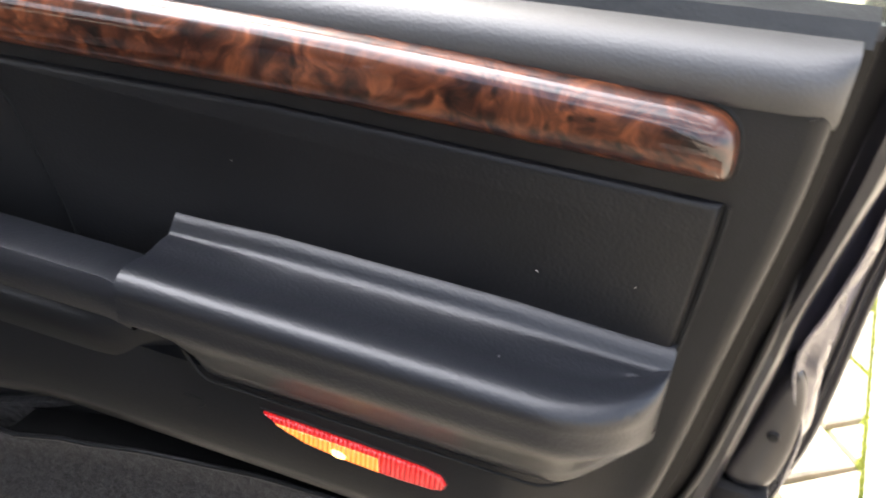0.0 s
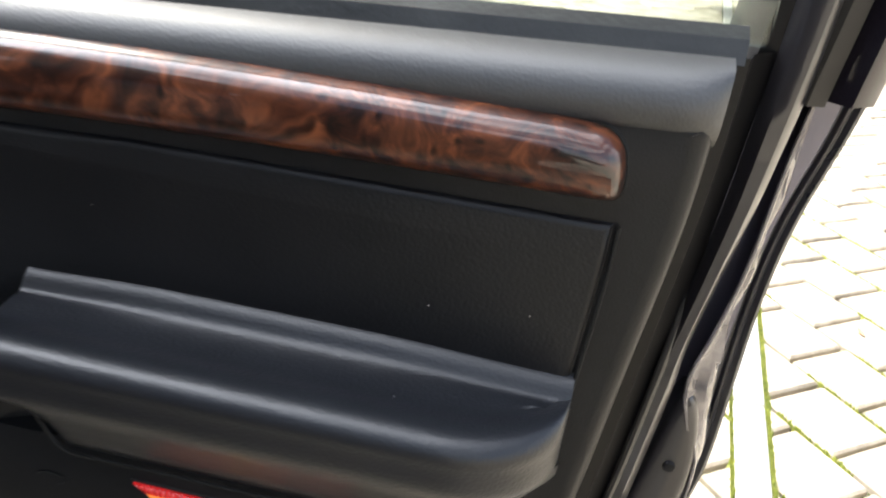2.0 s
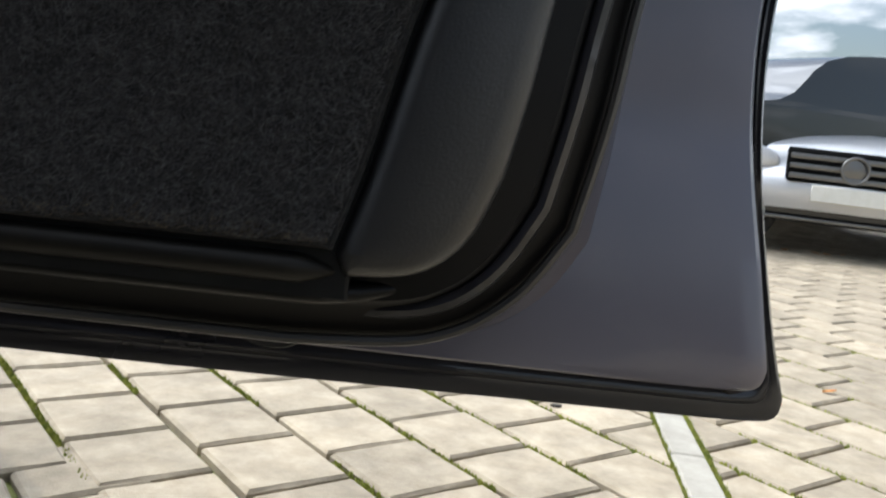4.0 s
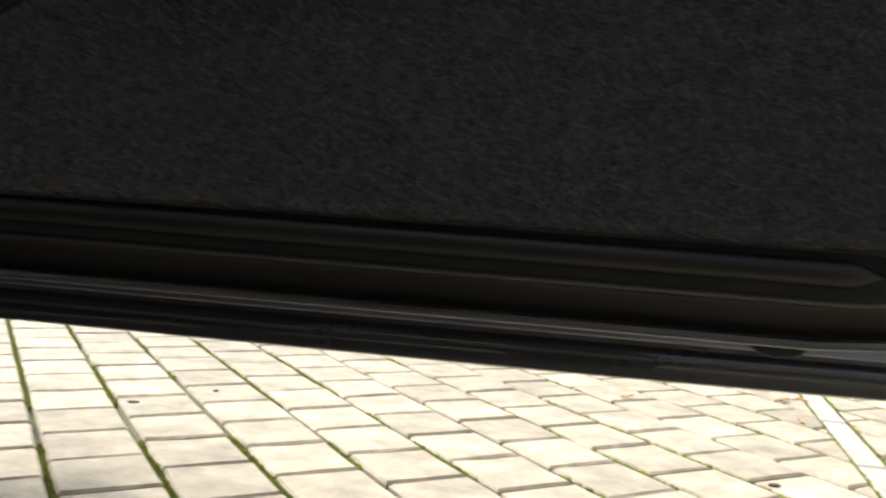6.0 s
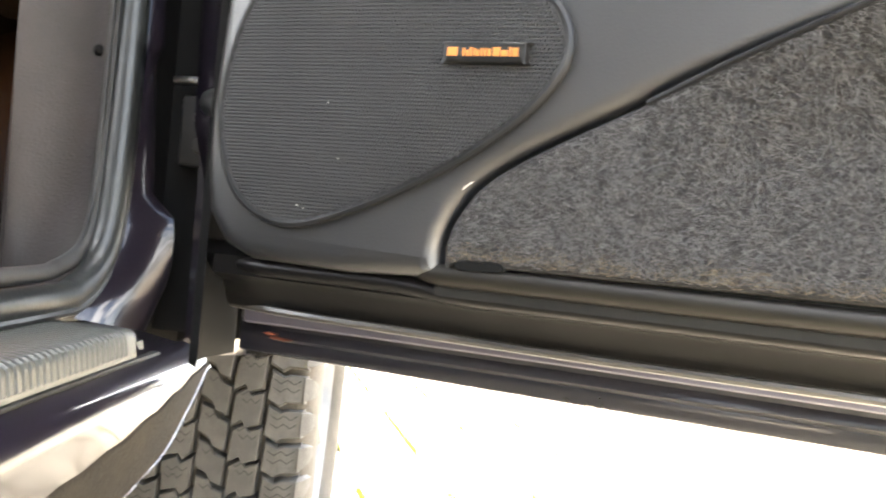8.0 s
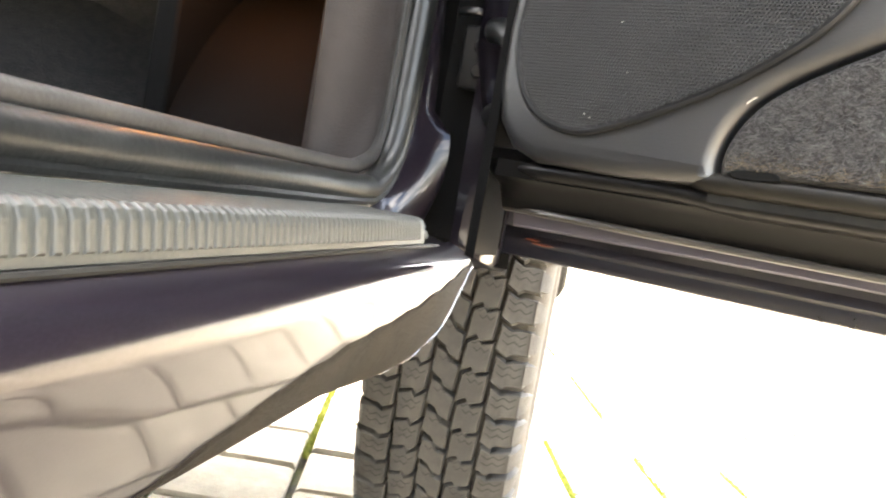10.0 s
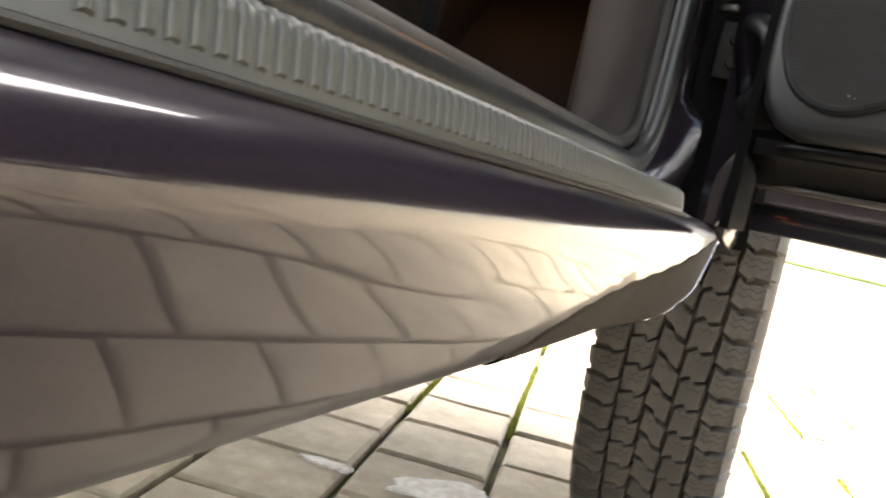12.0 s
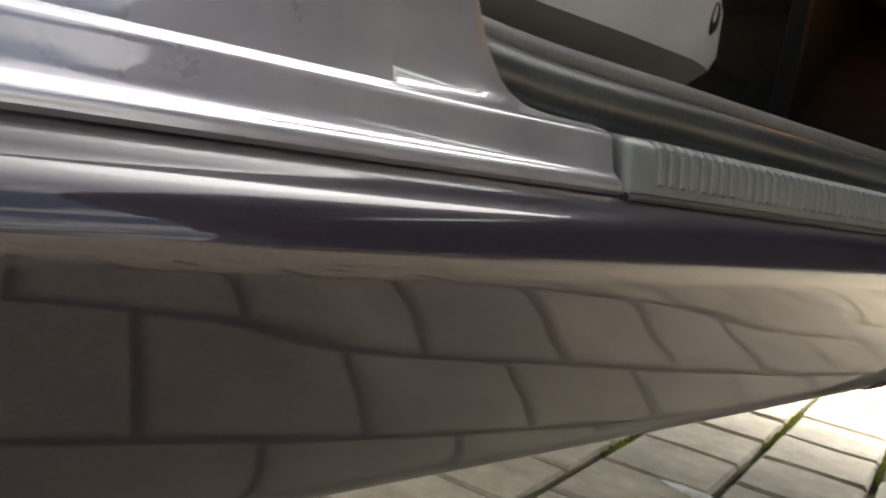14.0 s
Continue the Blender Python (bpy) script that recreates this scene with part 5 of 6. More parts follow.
for v, h, w in ((-0.80, 0.0, 0.0), (-0.795, 0.05, 0.01), (-0.74, 0.10, 0.02), (-0.56, 0.115, 0.022), (-0.38, 0.11, 0.022), (-0.30, 0.09, 0.018), (-0.268, 0.055, 0.008), (-0.252, 0.0, 0.0)):
    rows.append([(-0.205 + w * 0.2, v, 0.565), (-0.188 + w, v, 0.577), (-0.183 + w, v, 0.587 + h * 0.5), (-0.193 + w * 0.6, v, 0.583 + h * 0.9), (-0.22, v, 0.588 + h), (-0.30, v, 0.593 + h)])
loft(bm, rows)
cp(fix(bm), "seat_trim", SEAT, label="smooth grey plastic seat side trim")
bm = bmesh.new()
disc(bm, (-0.173, -0.283, 0.6085), (1, 0.2, 0), [(0.0, 0.001), (0.0045, 0.001), (0.006, 0.003), (0.008, 0.0)], 14)
for v in bm.verts:
    v.co.z = 0.6085 + (v.co.z - 0.6085) * 1.6
cp(fix(bm), "trim_hole", BLACK)
bm = bmesh.new()
box(bm, (-0.68, -0.90, 0.66), (-0.21, -0.36, 0.80), 0.05, 4)
cp(fix(bm), "seat_cushion", DARK)
bm = bmesh.new()
box(bm, (-0.66, -1.10, 0.74), (-0.19, -0.92, 1.38), 0.05, 4)
cp(fix(bm), "seat_back", DARK)

# roof, bonnet, far side and tail close the body
bm = bmesh.new()
prof = [(1.50, 0.55), (1.52, 0.80), (1.45, 0.97), (1.2, 1.03), (0.55, 1.10), (0.30, 1.14), (-0.25, 1.60), (-0.55, 1.70), (-1.6, 1.72), (-2.35, 1.68), (-2.62, 1.20), (-2.70, 0.95), (-2.70, 0.50)]
pr = curve(prof, 5)
rows = []
for u in (-0.10, -0.22, -0.45, -0.80, -1.15, -1.38, -1.50):
    c = abs(u + 0.80) / 0.70
    rows.append([(u, p[0] - 0.06 * c * c * (1 if p[0] > 0 else -1), p[1] - 0.07 * c ** 4) for p in pr])
loft(bm, rows)
cp(fix(bm), "body_top", PAINT, label="roof, bonnet and tail in dark plum paint")
bm = bmesh.new()
side = [(1.50, 0.45), (1.45, 0.97), (0.35, 1.10), (-2.65, 1.12), (-2.70, 0.45)]
rows = [[(-1.50, v, z) for v, z in side], [(-1.62, v, z - 0.03) for v, z in side], [(-1.60, v, max(0.42, z - 0.4)) for v, z in side]]
loft(bm, rows)
cp(fix(bm), "far_side", PAINT)
bm = bmesh.new()
box(bm, (-1.25, -2.6, 0.38), (-0.42, 1.25, 0.46), 0.02, 2)
for v in bm.verts:
    if v.co.y > 0.2:
        v.co.z += 0.12
cp(fix(bm), "underbody", BLACK)
for v0, v1, z1 in ((0.32, -0.24, 1.58), (-0.72, -0.80, 1.62), (-1.72, -1.84, 1.62)):
    bm = bmesh.new()
    tube(bm, [(-0.055, v0, 1.08), (-0.09, (v0 + v1) / 2, 1.33), (-0.14, v1, z1)], 0.035, 10)
    cp(fix(bm), "roof_post", PAINT)
bm = bmesh.new()
loft(bm, [[(-0.05, v, 1.10), (-0.09, v, 1.35), (-0.13, v, 1.60)] for v in (-0.80, -1.2, -1.72)])
cp(fix(bm), "rear_window", GLASS, smooth=False)

# ---- wheels ----
def make_wheel():
    """Spoked alloy rim with an all-terrain tyre; the axle is the x axis, the outer side +x."""
    bm = bmesh.new()
    ax = (1, 0, 0)
    disc(bm, (0, 0, 0), ax, [(0.232, 0.080), (0.226, 0.092), (0.214, 0.094), (0.206, 0.086), (0.198, 0.060), (0.190, 0.0), (0.200, -0.08), (0.225, -0.095)], 48)
    disc(bm, (0, 0, 0), ax, [(0.0, 0.075), (0.032, 0.075), (0.040, 0.070), (0.046, 0.055), (0.050, 0.02), (0.0, 0.02)], 28)
    wheel = part("wheel", fix(bm), ALLOY, car, "grey multi-spoke alloy wheel with an all-terrain tyre")
    for k in range(10):
        a = k * math.pi / 5
        c, s = math.cos(a), math.sin(a)
        sb = bmesh.new()
        q = []
        for r, w, x in ((0.040, 0.016, 0.062), (0.10, 0.014, 0.070), (0.16, 0.016, 0.076), (0.205, 0.022, 0.078)):
            ring = []
            for sy, dx in ((-1, 0.0), (-0.6, 0.007), (0.6, 0.007), (1, 0.0), (0.8, -0.02), (-0.8, -0.02)):
                ring.append((x + dx, c * r - s * sy * w, s * r + c * sy * w))
            q.append(ring)
        loft(sb, q, closed=True)
        part("spoke", fix(sb), ALLOY, wheel)
    bm = bmesh.new()
    disc(bm, (0, 0, 0), ax, [(0.226, 0.088), (0.236, 0.099), (0.262, 0.110), (0.290, 0.1135), (0.318, 0.111), (0.340, 0.105), (0.353, 0.098), (0.3570, 0.090), (0.3595, 0.045), (0.3600, 0.0), (0.3595, -0.045), (0.3570, -0.090), (0.353, -0.098),
                                  (0.340, -0.105), (0.318, -0.111), (0.290, -0.1135), (0.262, -0.110), (0.236, -0.099), (0.226, -0.088)], 96)
    part("tyre", fix(bm), SIDEWALL, wheel, "dusty black tyre carcass")
    N = 70
    step = 2 * math.pi / N
    R0, R1 = 0.358, 0.3715

    def block(shape, drop=0.0, sipes=()):
        """Tread block: outline in (along the tread, across), with a bevelled crown."""
        bm = bmesh.new()
        o = [np.array(p, float) for p in shape]
        if area2(o) < 0:
            o = o[::-1]
        rings = []
        for d, r in ((-0.0012, R0 - 0.002), (0.0, R1 - 0.0022 - drop), (0.0012, R1 - drop)):
            q = inset(o, d) if d else o
            ring = []
            for s, u in q:
                rr = r - 0.0035 * max(0.0, (abs(u) - 0.055) / 0.03) ** 2
                ring.append((u, math.sin(s / R1) * -rr, math.cos(s / R1) * rr))
            rings.append(ring)
        loft(bm, rings, closed=True)
        bm.verts.ensure_lookup_table()
        f = bm.faces.new(bm.verts[-len(o):])
        bmesh.ops.triangulate(bm, faces=[f])
        fix(bm)
        me = bpy.data.meshes.new("tread_block")
        bm.to_mesh(me)
        bm.free()
        me.materials.append(TYRE)
        return me

    L = step * R1
    g = 0.0042
    a, b = g / 2, L - g / 2
    kinds = [
        block([(a - 0.006, -0.015), (b - 0.010, -0.018), (b - 0.004, -0.005), (b + 0.004, 0.001), (b + 0.008, 0.014), (a + 0.010, 0.017), (a + 0.006, 0.004), (a - 0.002, -0.002)]),
        block([(a + 0.006, 0.0215), (b + 0.008, 0.018), (b + 0.002, 0.031), (b + 0.008, 0.036), (b + 0.004, 0.052), (a + 0.002, 0.055), (a + 0.006, 0.040), (a, 0.034)]),
        block([(a - 0.008, -0.019), (a - 0.001, -0.033), (a - 0.007, -0.038), (a - 0.002, -0.055), (b - 0.002, -0.053), (b - 0.005, -0.037), (b + 0.001, -0.031), (b - 0.006, -0.0225)]),
        block([(a - 0.002, 0.0605), (b - 0.004, 0.0575), (b + 0.003, 0.072), (b - 0.001, 0.079), (b - 0.001, 0.100), (a + 0.002, 0.100), (a + 0.002, 0.081), (a + 0.004, 0.074)]),
        block([(a - 0.004, -0.0575), (a + 0.003, -0.073), (a + 0.001, -0.080), (a + 0.002, -0.100), (b - 0.001, -0.100), (b - 0.001, -0.080), (b + 0.003, -0.073), (b - 0.002, -0.0605)]),
    ]
    for j, me in enumerate(kinds):
        for k in range(N):
            ob = new("tread_block", me)
            ob.parent = wheel
            ob.matrix_basis = Matrix.Rotation(k * step + (0.0, 0.31, 0.55, 0.8, 0.15)[j] * step, 4, "X")
    # shoulder lugs running down the sidewall and the short sipes in the blocks
    bm = bmesh.new()
    for k in range(N):
        for side in (1, -1):
            a0 = (k + (0.8 if side > 0 else 0.15)) * step
            rows = []
            for u, r, hw in ((0.097, 0.366, 0.38), (0.104, 0.357, 0.36), (0.1085, 0.346, 0.30), (0.1115, 0.333, 0.18)):
                rows.append([(side * uu, math.sin(-(a0 + (0.5 + h) * step)) * rr, math.cos(a0 + (0.5 + h) * step) * rr) for uu, rr, h in ((u - 0.004, r - 0.004, -hw), (u + 0.0015, r, -hw * 0.85), (u + 0.0015, r, hw * 0.85), (u - 0.004, r - 0.004, hw))])
            loft(bm, rows)
    part("shoulder_tread", fix(bm), TYRE, wheel)["kind"] = "stuff"
    bm = bmesh.new()
    for k in range(N):
        for u0, u1, sh in ((-0.010, 0.010, 0.2), (0.024, 0.048, 0.51), (0.030, 0.050, 0.72), (-0.048, -0.024, 0.75), (-0.050, -0.030, 0.96), (0.064, 0.094, 1.12), (0.064, 0.094, 1.35), (-0.094, -0.064, 0.47), (-0.094, -0.064, 0.70)):
            q = []
            for i_, u in enumerate(np.linspace(u0, u1, 5)):
                s = (k + sh + (0.06 if i_ % 2 else -0.06)) * step
                r = R1 + 0.0003 - 0.0035 * max(0.0, (abs(u) - 0.055) / 0.03) ** 2
                q.append((u, s, r))
            loft(bm, [[(u, -math.sin(s - 0.0016) * r, math.cos(s - 0.0016) * r) for u, s, r in q], [(u, -math.sin(s + 0.0016) * r, math.cos(s + 0.0016) * r) for u, s, r in q]])
    part("tread_siping", fix(bm), GROOVE, wheel)["kind"] = "stuff"
    return wheel


wheel = make_wheel()
wheel.matrix_basis = CM @ pose(-0.054, 0.66, WC[1], 0, 0, 4.0) @ Matrix.Diagonal((0.81, 1, 1, 1)) @ Matrix.Rotation(0.05, 4, "X")
bm = bmesh.new()
disc(bm, (0, 0, 0), (1, 0, 0), [(0.21, 0.08), (0.235, 0.100), (0.29, 0.1135), (0.345, 0.104), (0.366, 0.085), (0.370, 0.0), (0.366, -0.085), (0.345, -0.104), (0.22, -0.10), (0.05, -0.08), (0.0, -0.08)], 48)
spare = part("rear_wheel", fix(bm), SIDEWALL, car, "tyre of the other wheels")
spare.matrix_basis = CM @ pose(-0.078, -1.99, 0.372)
for u, v in ((-1.47, WC[0]), (-1.47, -1.99)):
    ob = new("rear_wheel", spare.data)
    ob.parent = car
    ob.matrix_basis = CM @ pose(u, v, 0.372, 0, 0, 180)
    ob["label"] = spare["label"]

# ---- parked cars and the far edge of the yard ----
def road_wheel(name, radius, width, label, holes=10):
    """A plain car wheel: tyre, dished silver disc with slots near its rim."""
    bm = bmesh.new()
    disc(bm, (0, 0, 0), (0, -1, 0), [(radius * 0.62, width * 0.44), (radius * 0.72, width * 0.5), (radius * 0.88, width * 0.5), (radius * 0.97, width * 0.38), (radius, 0), (radius * 0.97, -width * 0.38), (radius * 0.7, -width * 0.5), (0.02, -width * 0.4)], 40)
    w = part(name, fix(bm), TYRE, None, label)
    bm = bmesh.new()
    disc(bm, (0, 0, 0), (0, -1, 0), [(0.0, width * 0.40), (radius * 0.16, width * 0.42), (radius * 0.42, width * 0.46), (radius * 0.50, width * 0.43), (radius * 0.60, width * 0.46), (radius * 0.655, width * 0.50), (radius * 0.665, width * 0.40)], 40)
    part("rim", fix(bm), ALLOY_BRIGHT, w, "dished silver rim")
    for k in range(holes):
        a = k * 2 * math.pi / holes
        bm = bmesh.new()
        disc(bm, (radius * 0.545 * math.cos(a), -width * 0.452, radius * 0.545 * math.sin(a)), (0, -1, 0), [(0.0, 0.002), (radius * 0.055, 0.002), (radius * 0.062, -0.004)], 10)
        for v in bm.verts:
            c = Vector((radius * 0.545 * math.cos(a), v.co.y, radius * 0.545 * math.sin(a)))
            t = Vector((-math.sin(a), 0, math.cos(a)))
            d = v.co - c
            v.co = c + d + t * d.dot(t) * 0.8
        part("slot", fix(bm), BLACK, w)
    for k in range(5):
        a = k * 2 * math.pi / 5 + 0.3
        bm = bmesh.new()
        disc(bm, (radius * 0.17 * math.cos(a), -width * 0.425, radius * 0.17 * math.sin(a)), (0, -1, 0), [(0.0, 0.002), (radius * 0.045, 0.002), (radius * 0.05, -0.002)], 8)
        part("nut", fix(bm), STEEL, w)
    return w


ALLOY_BRIGHT = mat("bright silver wheel paint", (0.70, 0.70, 0.70), 0.35, 0.5, 0.3, var=(0.62, 0.62, 0.62), scale=30)


def saloon(name, paint, label, kind=1.0):
    """A parked saloon seen from its front: bonnet, cabin, bumper, grille, lamps; nose towards -y."""
    base = tagged(new(name), label, "car")
    bm = bmesh.new()
    prof = [(-0.02, 0.32), (-0.06, 0.42), (-0.05, 0.52), (0.02, 0.60), (0.05, 0.70), (0.16, 0.78), (0.6, 0.88), (1.15, 0.95), (1.30, 0.98), (2.0, 1.40), (2.5, 1.46), (3.2, 1.40), (3.9, 1.05), (4.5, 1.0), (4.6, 0.6), (4.55, 0.35)]
    pr = curve(prof, 4)
    rows = []
    for x in (-0.90, -0.86, -0.78, -0.55, -0.25, 0.0, 0.25, 0.55, 0.78, 0.86, 0.90):
        c = abs(x) / 0.9
        rows.append([(x * (1 - 0.16 * max(0.0, (p[1] - 0.95) / 0.5)), p[0] + 0.30 * c ** 3 * (1 if p[0] < 2 else -0.6), p[1] - 0.10 * c ** 5) for p in pr])
    loft(bm, rows)
    side = [[(x, p[0] + 0.18, p[1] - 0.10) for p in pr] for x in ()]
    for x in (-0.90, 0.90):
        vs = [bm.verts.new((x * (1 - 0.16 * max(0.0, (p[1] - 0.95) / 0.5)), p[0] + 0.30 * (1 if p[0] < 2 else -0.6), p[1] - 0.10)) for p in pr]
        f = bm.faces.new(vs)
        bmesh.ops.triangulate(bm, faces=[f])
    part("body", fix(bm), paint, base)
    return base


def on(ob, m):
    ob.matrix_basis = m
    return ob


# pale saloon with a slatted grille
merc = saloon("parked_saloon", SILVERCAR, "pale silver parked saloon with a chrome slatted grille")
bm = bmesh.new()
box(bm, (-0.42, -0.075, 0.505), (0.42, 0.02, 0.735), 0.02, 2)
for v in bm.verts:
    v.co.y += (v.co.z - 0.5) * 0.25
grl = part("grille", fix(bm), BLACK, merc, "black grille opening")
for k in range(3):
    bm = bmesh.new()
    z = 0.545 + k * 0.066
    box(bm, (-0.41, -0.095 + (z - 0.5) * 0.25, z - 0.018), (0.41, -0.06 + (z - 0.5) * 0.25, z + 0.018), 0.008, 2)
    part("slat", fix(bm), CHROME, grl)
bm = bmesh.new()
tube(bm, [(0.085 * math.cos(a), -0.085, 0.615 + 0.085 * math.sin(a)) for a in np.linspace(0, 2 * math.pi, 28)[:-1]], 0.010, 8, True, up=(0, 1, 0))
part("round_emblem", fix(bm), CHROME, grl, "plain chrome ring")
bm = bmesh.new()
disc(bm, (0, -0.062, 0.615), (0, -1, 0), [(0.0, 0.012), (0.02, 0.010), (0.08, 0.0)], 24)
part("emblem_disc", fix(bm), CHROME, grl)
bm = bmesh.new()
box(bm, (-0.88, -0.06, 0.40), (0.88, 0.25, 0.50), 0.03, 3)
for v in bm.verts:
    v.co.y += 0.30 * (abs(v.co.x) / 0.9) ** 3 - 0.04
part("bumper", fix(bm), SILVERCAR, merc, "pale bumper")
bm = bmesh.new()
box(bm, (-0.80, -0.045, 0.22), (0.80, 0.25, 0.40), 0.03, 3)
for v in bm.verts:
    v.co.y += 0.30 * (abs(v.co.x) / 0.9) ** 3
part("lower_grille", fix(bm), GREYCAR, merc, "black lower intake")
bm = bmesh.new()
box(bm, (-0.70, -0.07, 0.235), (0.70, -0.03, 0.262), 0.008, 2)
for v in bm.verts:
    v.co.y += 0.30 * (abs(v.co.x) / 0.9) ** 3
part("chin_strip", fix(bm), CHROME, merc)
bm = bmesh.new()
box(bm, (-0.26, -0.118, 0.385), (0.26, -0.104, 0.495), 0.004, 1)
part("number_plate", fix(bm), PLATEW, merc, "blank pale plate")
for s in (-1, 1):
    bm = bmesh.new()
    plate(bm, curve([(s * 0.46, 0.60), (s * 0.50, 0.69), (s * 0.70, 0.74), (s * 0.82, 0.73), (s * 0.80, 0.63), (s * 0.62, 0.58)], 4, True), 0.06, 0.20, 0.02, 3)
    part("headlamp", fix(bm), ALLOY_BRIGHT, merc, "clear headlamp")
    for y in (0.85, 3.7):
        w = road_wheel("wheel", 0.32, 0.21, "saloon wheel", 6)
        w.parent = merc
        w.matrix_basis = pose(s * 0.78, y, 0.32, 0, 0, s * 90)
        for c in [w]:
            pass
on(merc, pose(3.62, 5.55, 0, 0, 0, -12))

# dark saloon behind it
blue = saloon("parked_saloon", BLUECAR, "dark blue-grey saloon parked behind")
# sky reflection put into the screen as flat white
bm = bmesh.new()
loft(bm, [[(x, 1.34 + 0.03 * abs(x), 1.005), (x * 0.92, 1.70, 1.24), (x * 0.88, 1.98, 1.405)] for x in (-0.72, -0.4, 0, 0.4, 0.72)])
part("windscreen", fix(bm), PLATEW, blue, "windscreen with the sky painted on as white")
bm = bmesh.new()
for x in (-0.78, 0.78):
    tube(bm, [(x, 1.25, 0.99), (x * 0.93, 1.65, 1.24), (x * 0.88, 2.0, 1.42)], 0.03, 8)
part("screen_post", fix(bm), BLUECAR, blue)
bm = bmesh.new()
for x in (-0.98, 0.98):
    disc(bm, (x, 1.45, 1.02), (0, -1, 0), [(0.0, 0.10), (0.07, 0.07), (0.10, 0.0), (0.09, -0.04), (0, -0.05)], 14)
part("door_mirror", fix(bm), BLUECAR, blue)
on(blue, pose(5.25, 10.2, 0, 0, 0, -14))

# black car whose front wheel shows past the door
dark = tagged(new("parked_estate"), "black parked car with a silver slotted wheel", "car")
bm = bmesh.new()
pr = curve([(-2.3, 0.40), (-2.35, 0.7), (-2.2, 0.95), (-1.2, 1.05), (-0.6, 1.42), (1.2, 1.45), (2.0, 1.0), (2.3, 0.95), (2.35, 0.6), (2.3, 0.30)], 5)
rows = []
for y in (0.0, 0.03, 0.12, 0.5, 1.0, 1.5, 1.72, 1.78):
    c = abs(y - 0.89) / 0.89
    rows.append([(p[0] * (1 - 0.03 * c ** 3), y + 0.15 * max(0.0, p[1] - 0.95) * (1 if y < 0.89 else -1) * 0.8, p[1]) for p in pr])
loft(bm, rows)
for r in (rows[0], rows[-1]):
    f = bm.faces.new([bm.verts.new(p) for p in r])
    bmesh.ops.triangulate(bm, faces=[f])
part("body", fix(bm), GREYCAR, dark)
bm = bmesh.new()
box(bm, (-2.2, -0.03, 0.46), (2.1, 0.02, 0.53), 0.01, 2)
part("side_strip", fix(bm), CHROME, dark, "bright side moulding")
for x in (-1.36, 1.36):
    w = road_wheel("wheel", 0.36, 0.21, "black tyre on a silver slotted rim", 10)
    w.parent = dark
    w.matrix_basis = pose(x, 0.07, 0.36)
DARK_AT = (2.98, 5.75, 20)
on(dark, pose(DARK_AT[0], DARK_AT[1], 0, 0, 0, DARK_AT[2]) @ pose(1.36, 0, 0))

# leaves and chips on the paving
def leaf(x, y, turn, size, material=LEAF, label="curled dry orange leaf on the paving"):
    bm = bmesh.new()
    rows = []
    for s, w, h in ((-1, 0.02, 0.1), (-0.6, 0.36, 0.02), (-0.1, 0.50, 0.10), (0.4, 0.38, 0.22), (0.8, 0.16, 0.36), (1.0, 0.02, 0.45)):
        rows.append([(s * size, k * w * size, 0.003 + (h + abs(k) * 0.35) * size * 0.6) for k in (-1, -0.5, 0, 0.5, 1)])
    loft(bm, rows)
    ob = part("leaf", bm, material, None)
    ob.matrix_basis = pose(x, y, 0.001, 0, 0, turn)
    return tagged(ob, label, "leaf", "leaves on the paving")


leaf(0.895, 2.46, 20, 0.022)
leaf(1.403, 2.348, 80, 0.020)
leaf(1.768, 1.855, 110, 0.018)
leaf(1.98, 2.02, 10, 0.022)
leaf(1.43, 2.66, 40, 0.025)
leaf(1.50, 2.70, 150, 0.020)
for k in range(9):
    r_ = random.Random(k)
    leaf(3.0 + r_.uniform(-0.5, 0.9), 5.80 + r_.uniform(-0.3, 0.15), r_.uniform(0, 360), r_.uniform(0.02, 0.035))


def blot(x, y, rx, ry, turn, material, label):
    """A thin uneven spill on a paver."""
    r_ = random.Random(int(x * 1000))
    bm = bmesh.new()
    n = 22
    ring = [bm.verts.new((math.cos(a) * rx * r_.uniform(0.75, 1.15), math.sin(a) * ry * r_.uniform(0.75, 1.15), 0.0042)) for a in np.linspace(0, 2 * math.pi, n + 1)[:-1]]
    low = [bm.verts.new((v.co.x * 1.04, v.co.y * 1.04, -0.002)) for v in ring]
    for k in range(n):
        bm.faces.new((low[k], low[(k + 1) % n], ring[(k + 1) % n], ring[k]))
    bmesh.ops.triangulate(bm, faces=[bm.faces.new(ring)])
    ob = part("stain", bm, material, None, smooth=False)
    ob.matrix_basis = pose(x, y, 0, 0, 0, turn)
    return tagged(ob, label, "stain", kind="structure")


OIL = mat("dark crumb", (0.03, 0.026, 0.022), 0.9, var=(0.06, 0.05, 0.04), scale=200)
blot(-0.440, 0.385, 0.085, 0.045, 62, CRUMB, "chalky white mark on a paver")
blot(-0.575, 0.258, 0.042, 0.016, 35, CRUMB, "chalky white mark on a paver")
blot(1.164, 1.644, 0.012, 0.009, 10, OIL, "small dark crumb on a paver")
blot(1.385, 1.05, 0.022, 0.018, 30, mat("grey worn patch", (0.33, 0.30, 0.27), 0.9, var=(0.42, 0.39, 0.35), scale=90), "grey worn patch on the edging")
blot(-0.435, 1.76, 0.014, 0.007, 20, OIL, "small dark crumb on a paver")
blot(-0.295, 1.974, 0.008, 0.006, 60, OIL, "small dark crumb on a paver")

# lawn strip, low wall and a distant car at the far edge
bm = bmesh.new()
box(bm, (-60, 19.0, -0.02), (10, 27.0, 0.06), 0.02, 1)
tagged(part("lawn", fix(bm), GRASS, None), "strip of green lawn at the yard's far edge", "lawn", kind="structure")

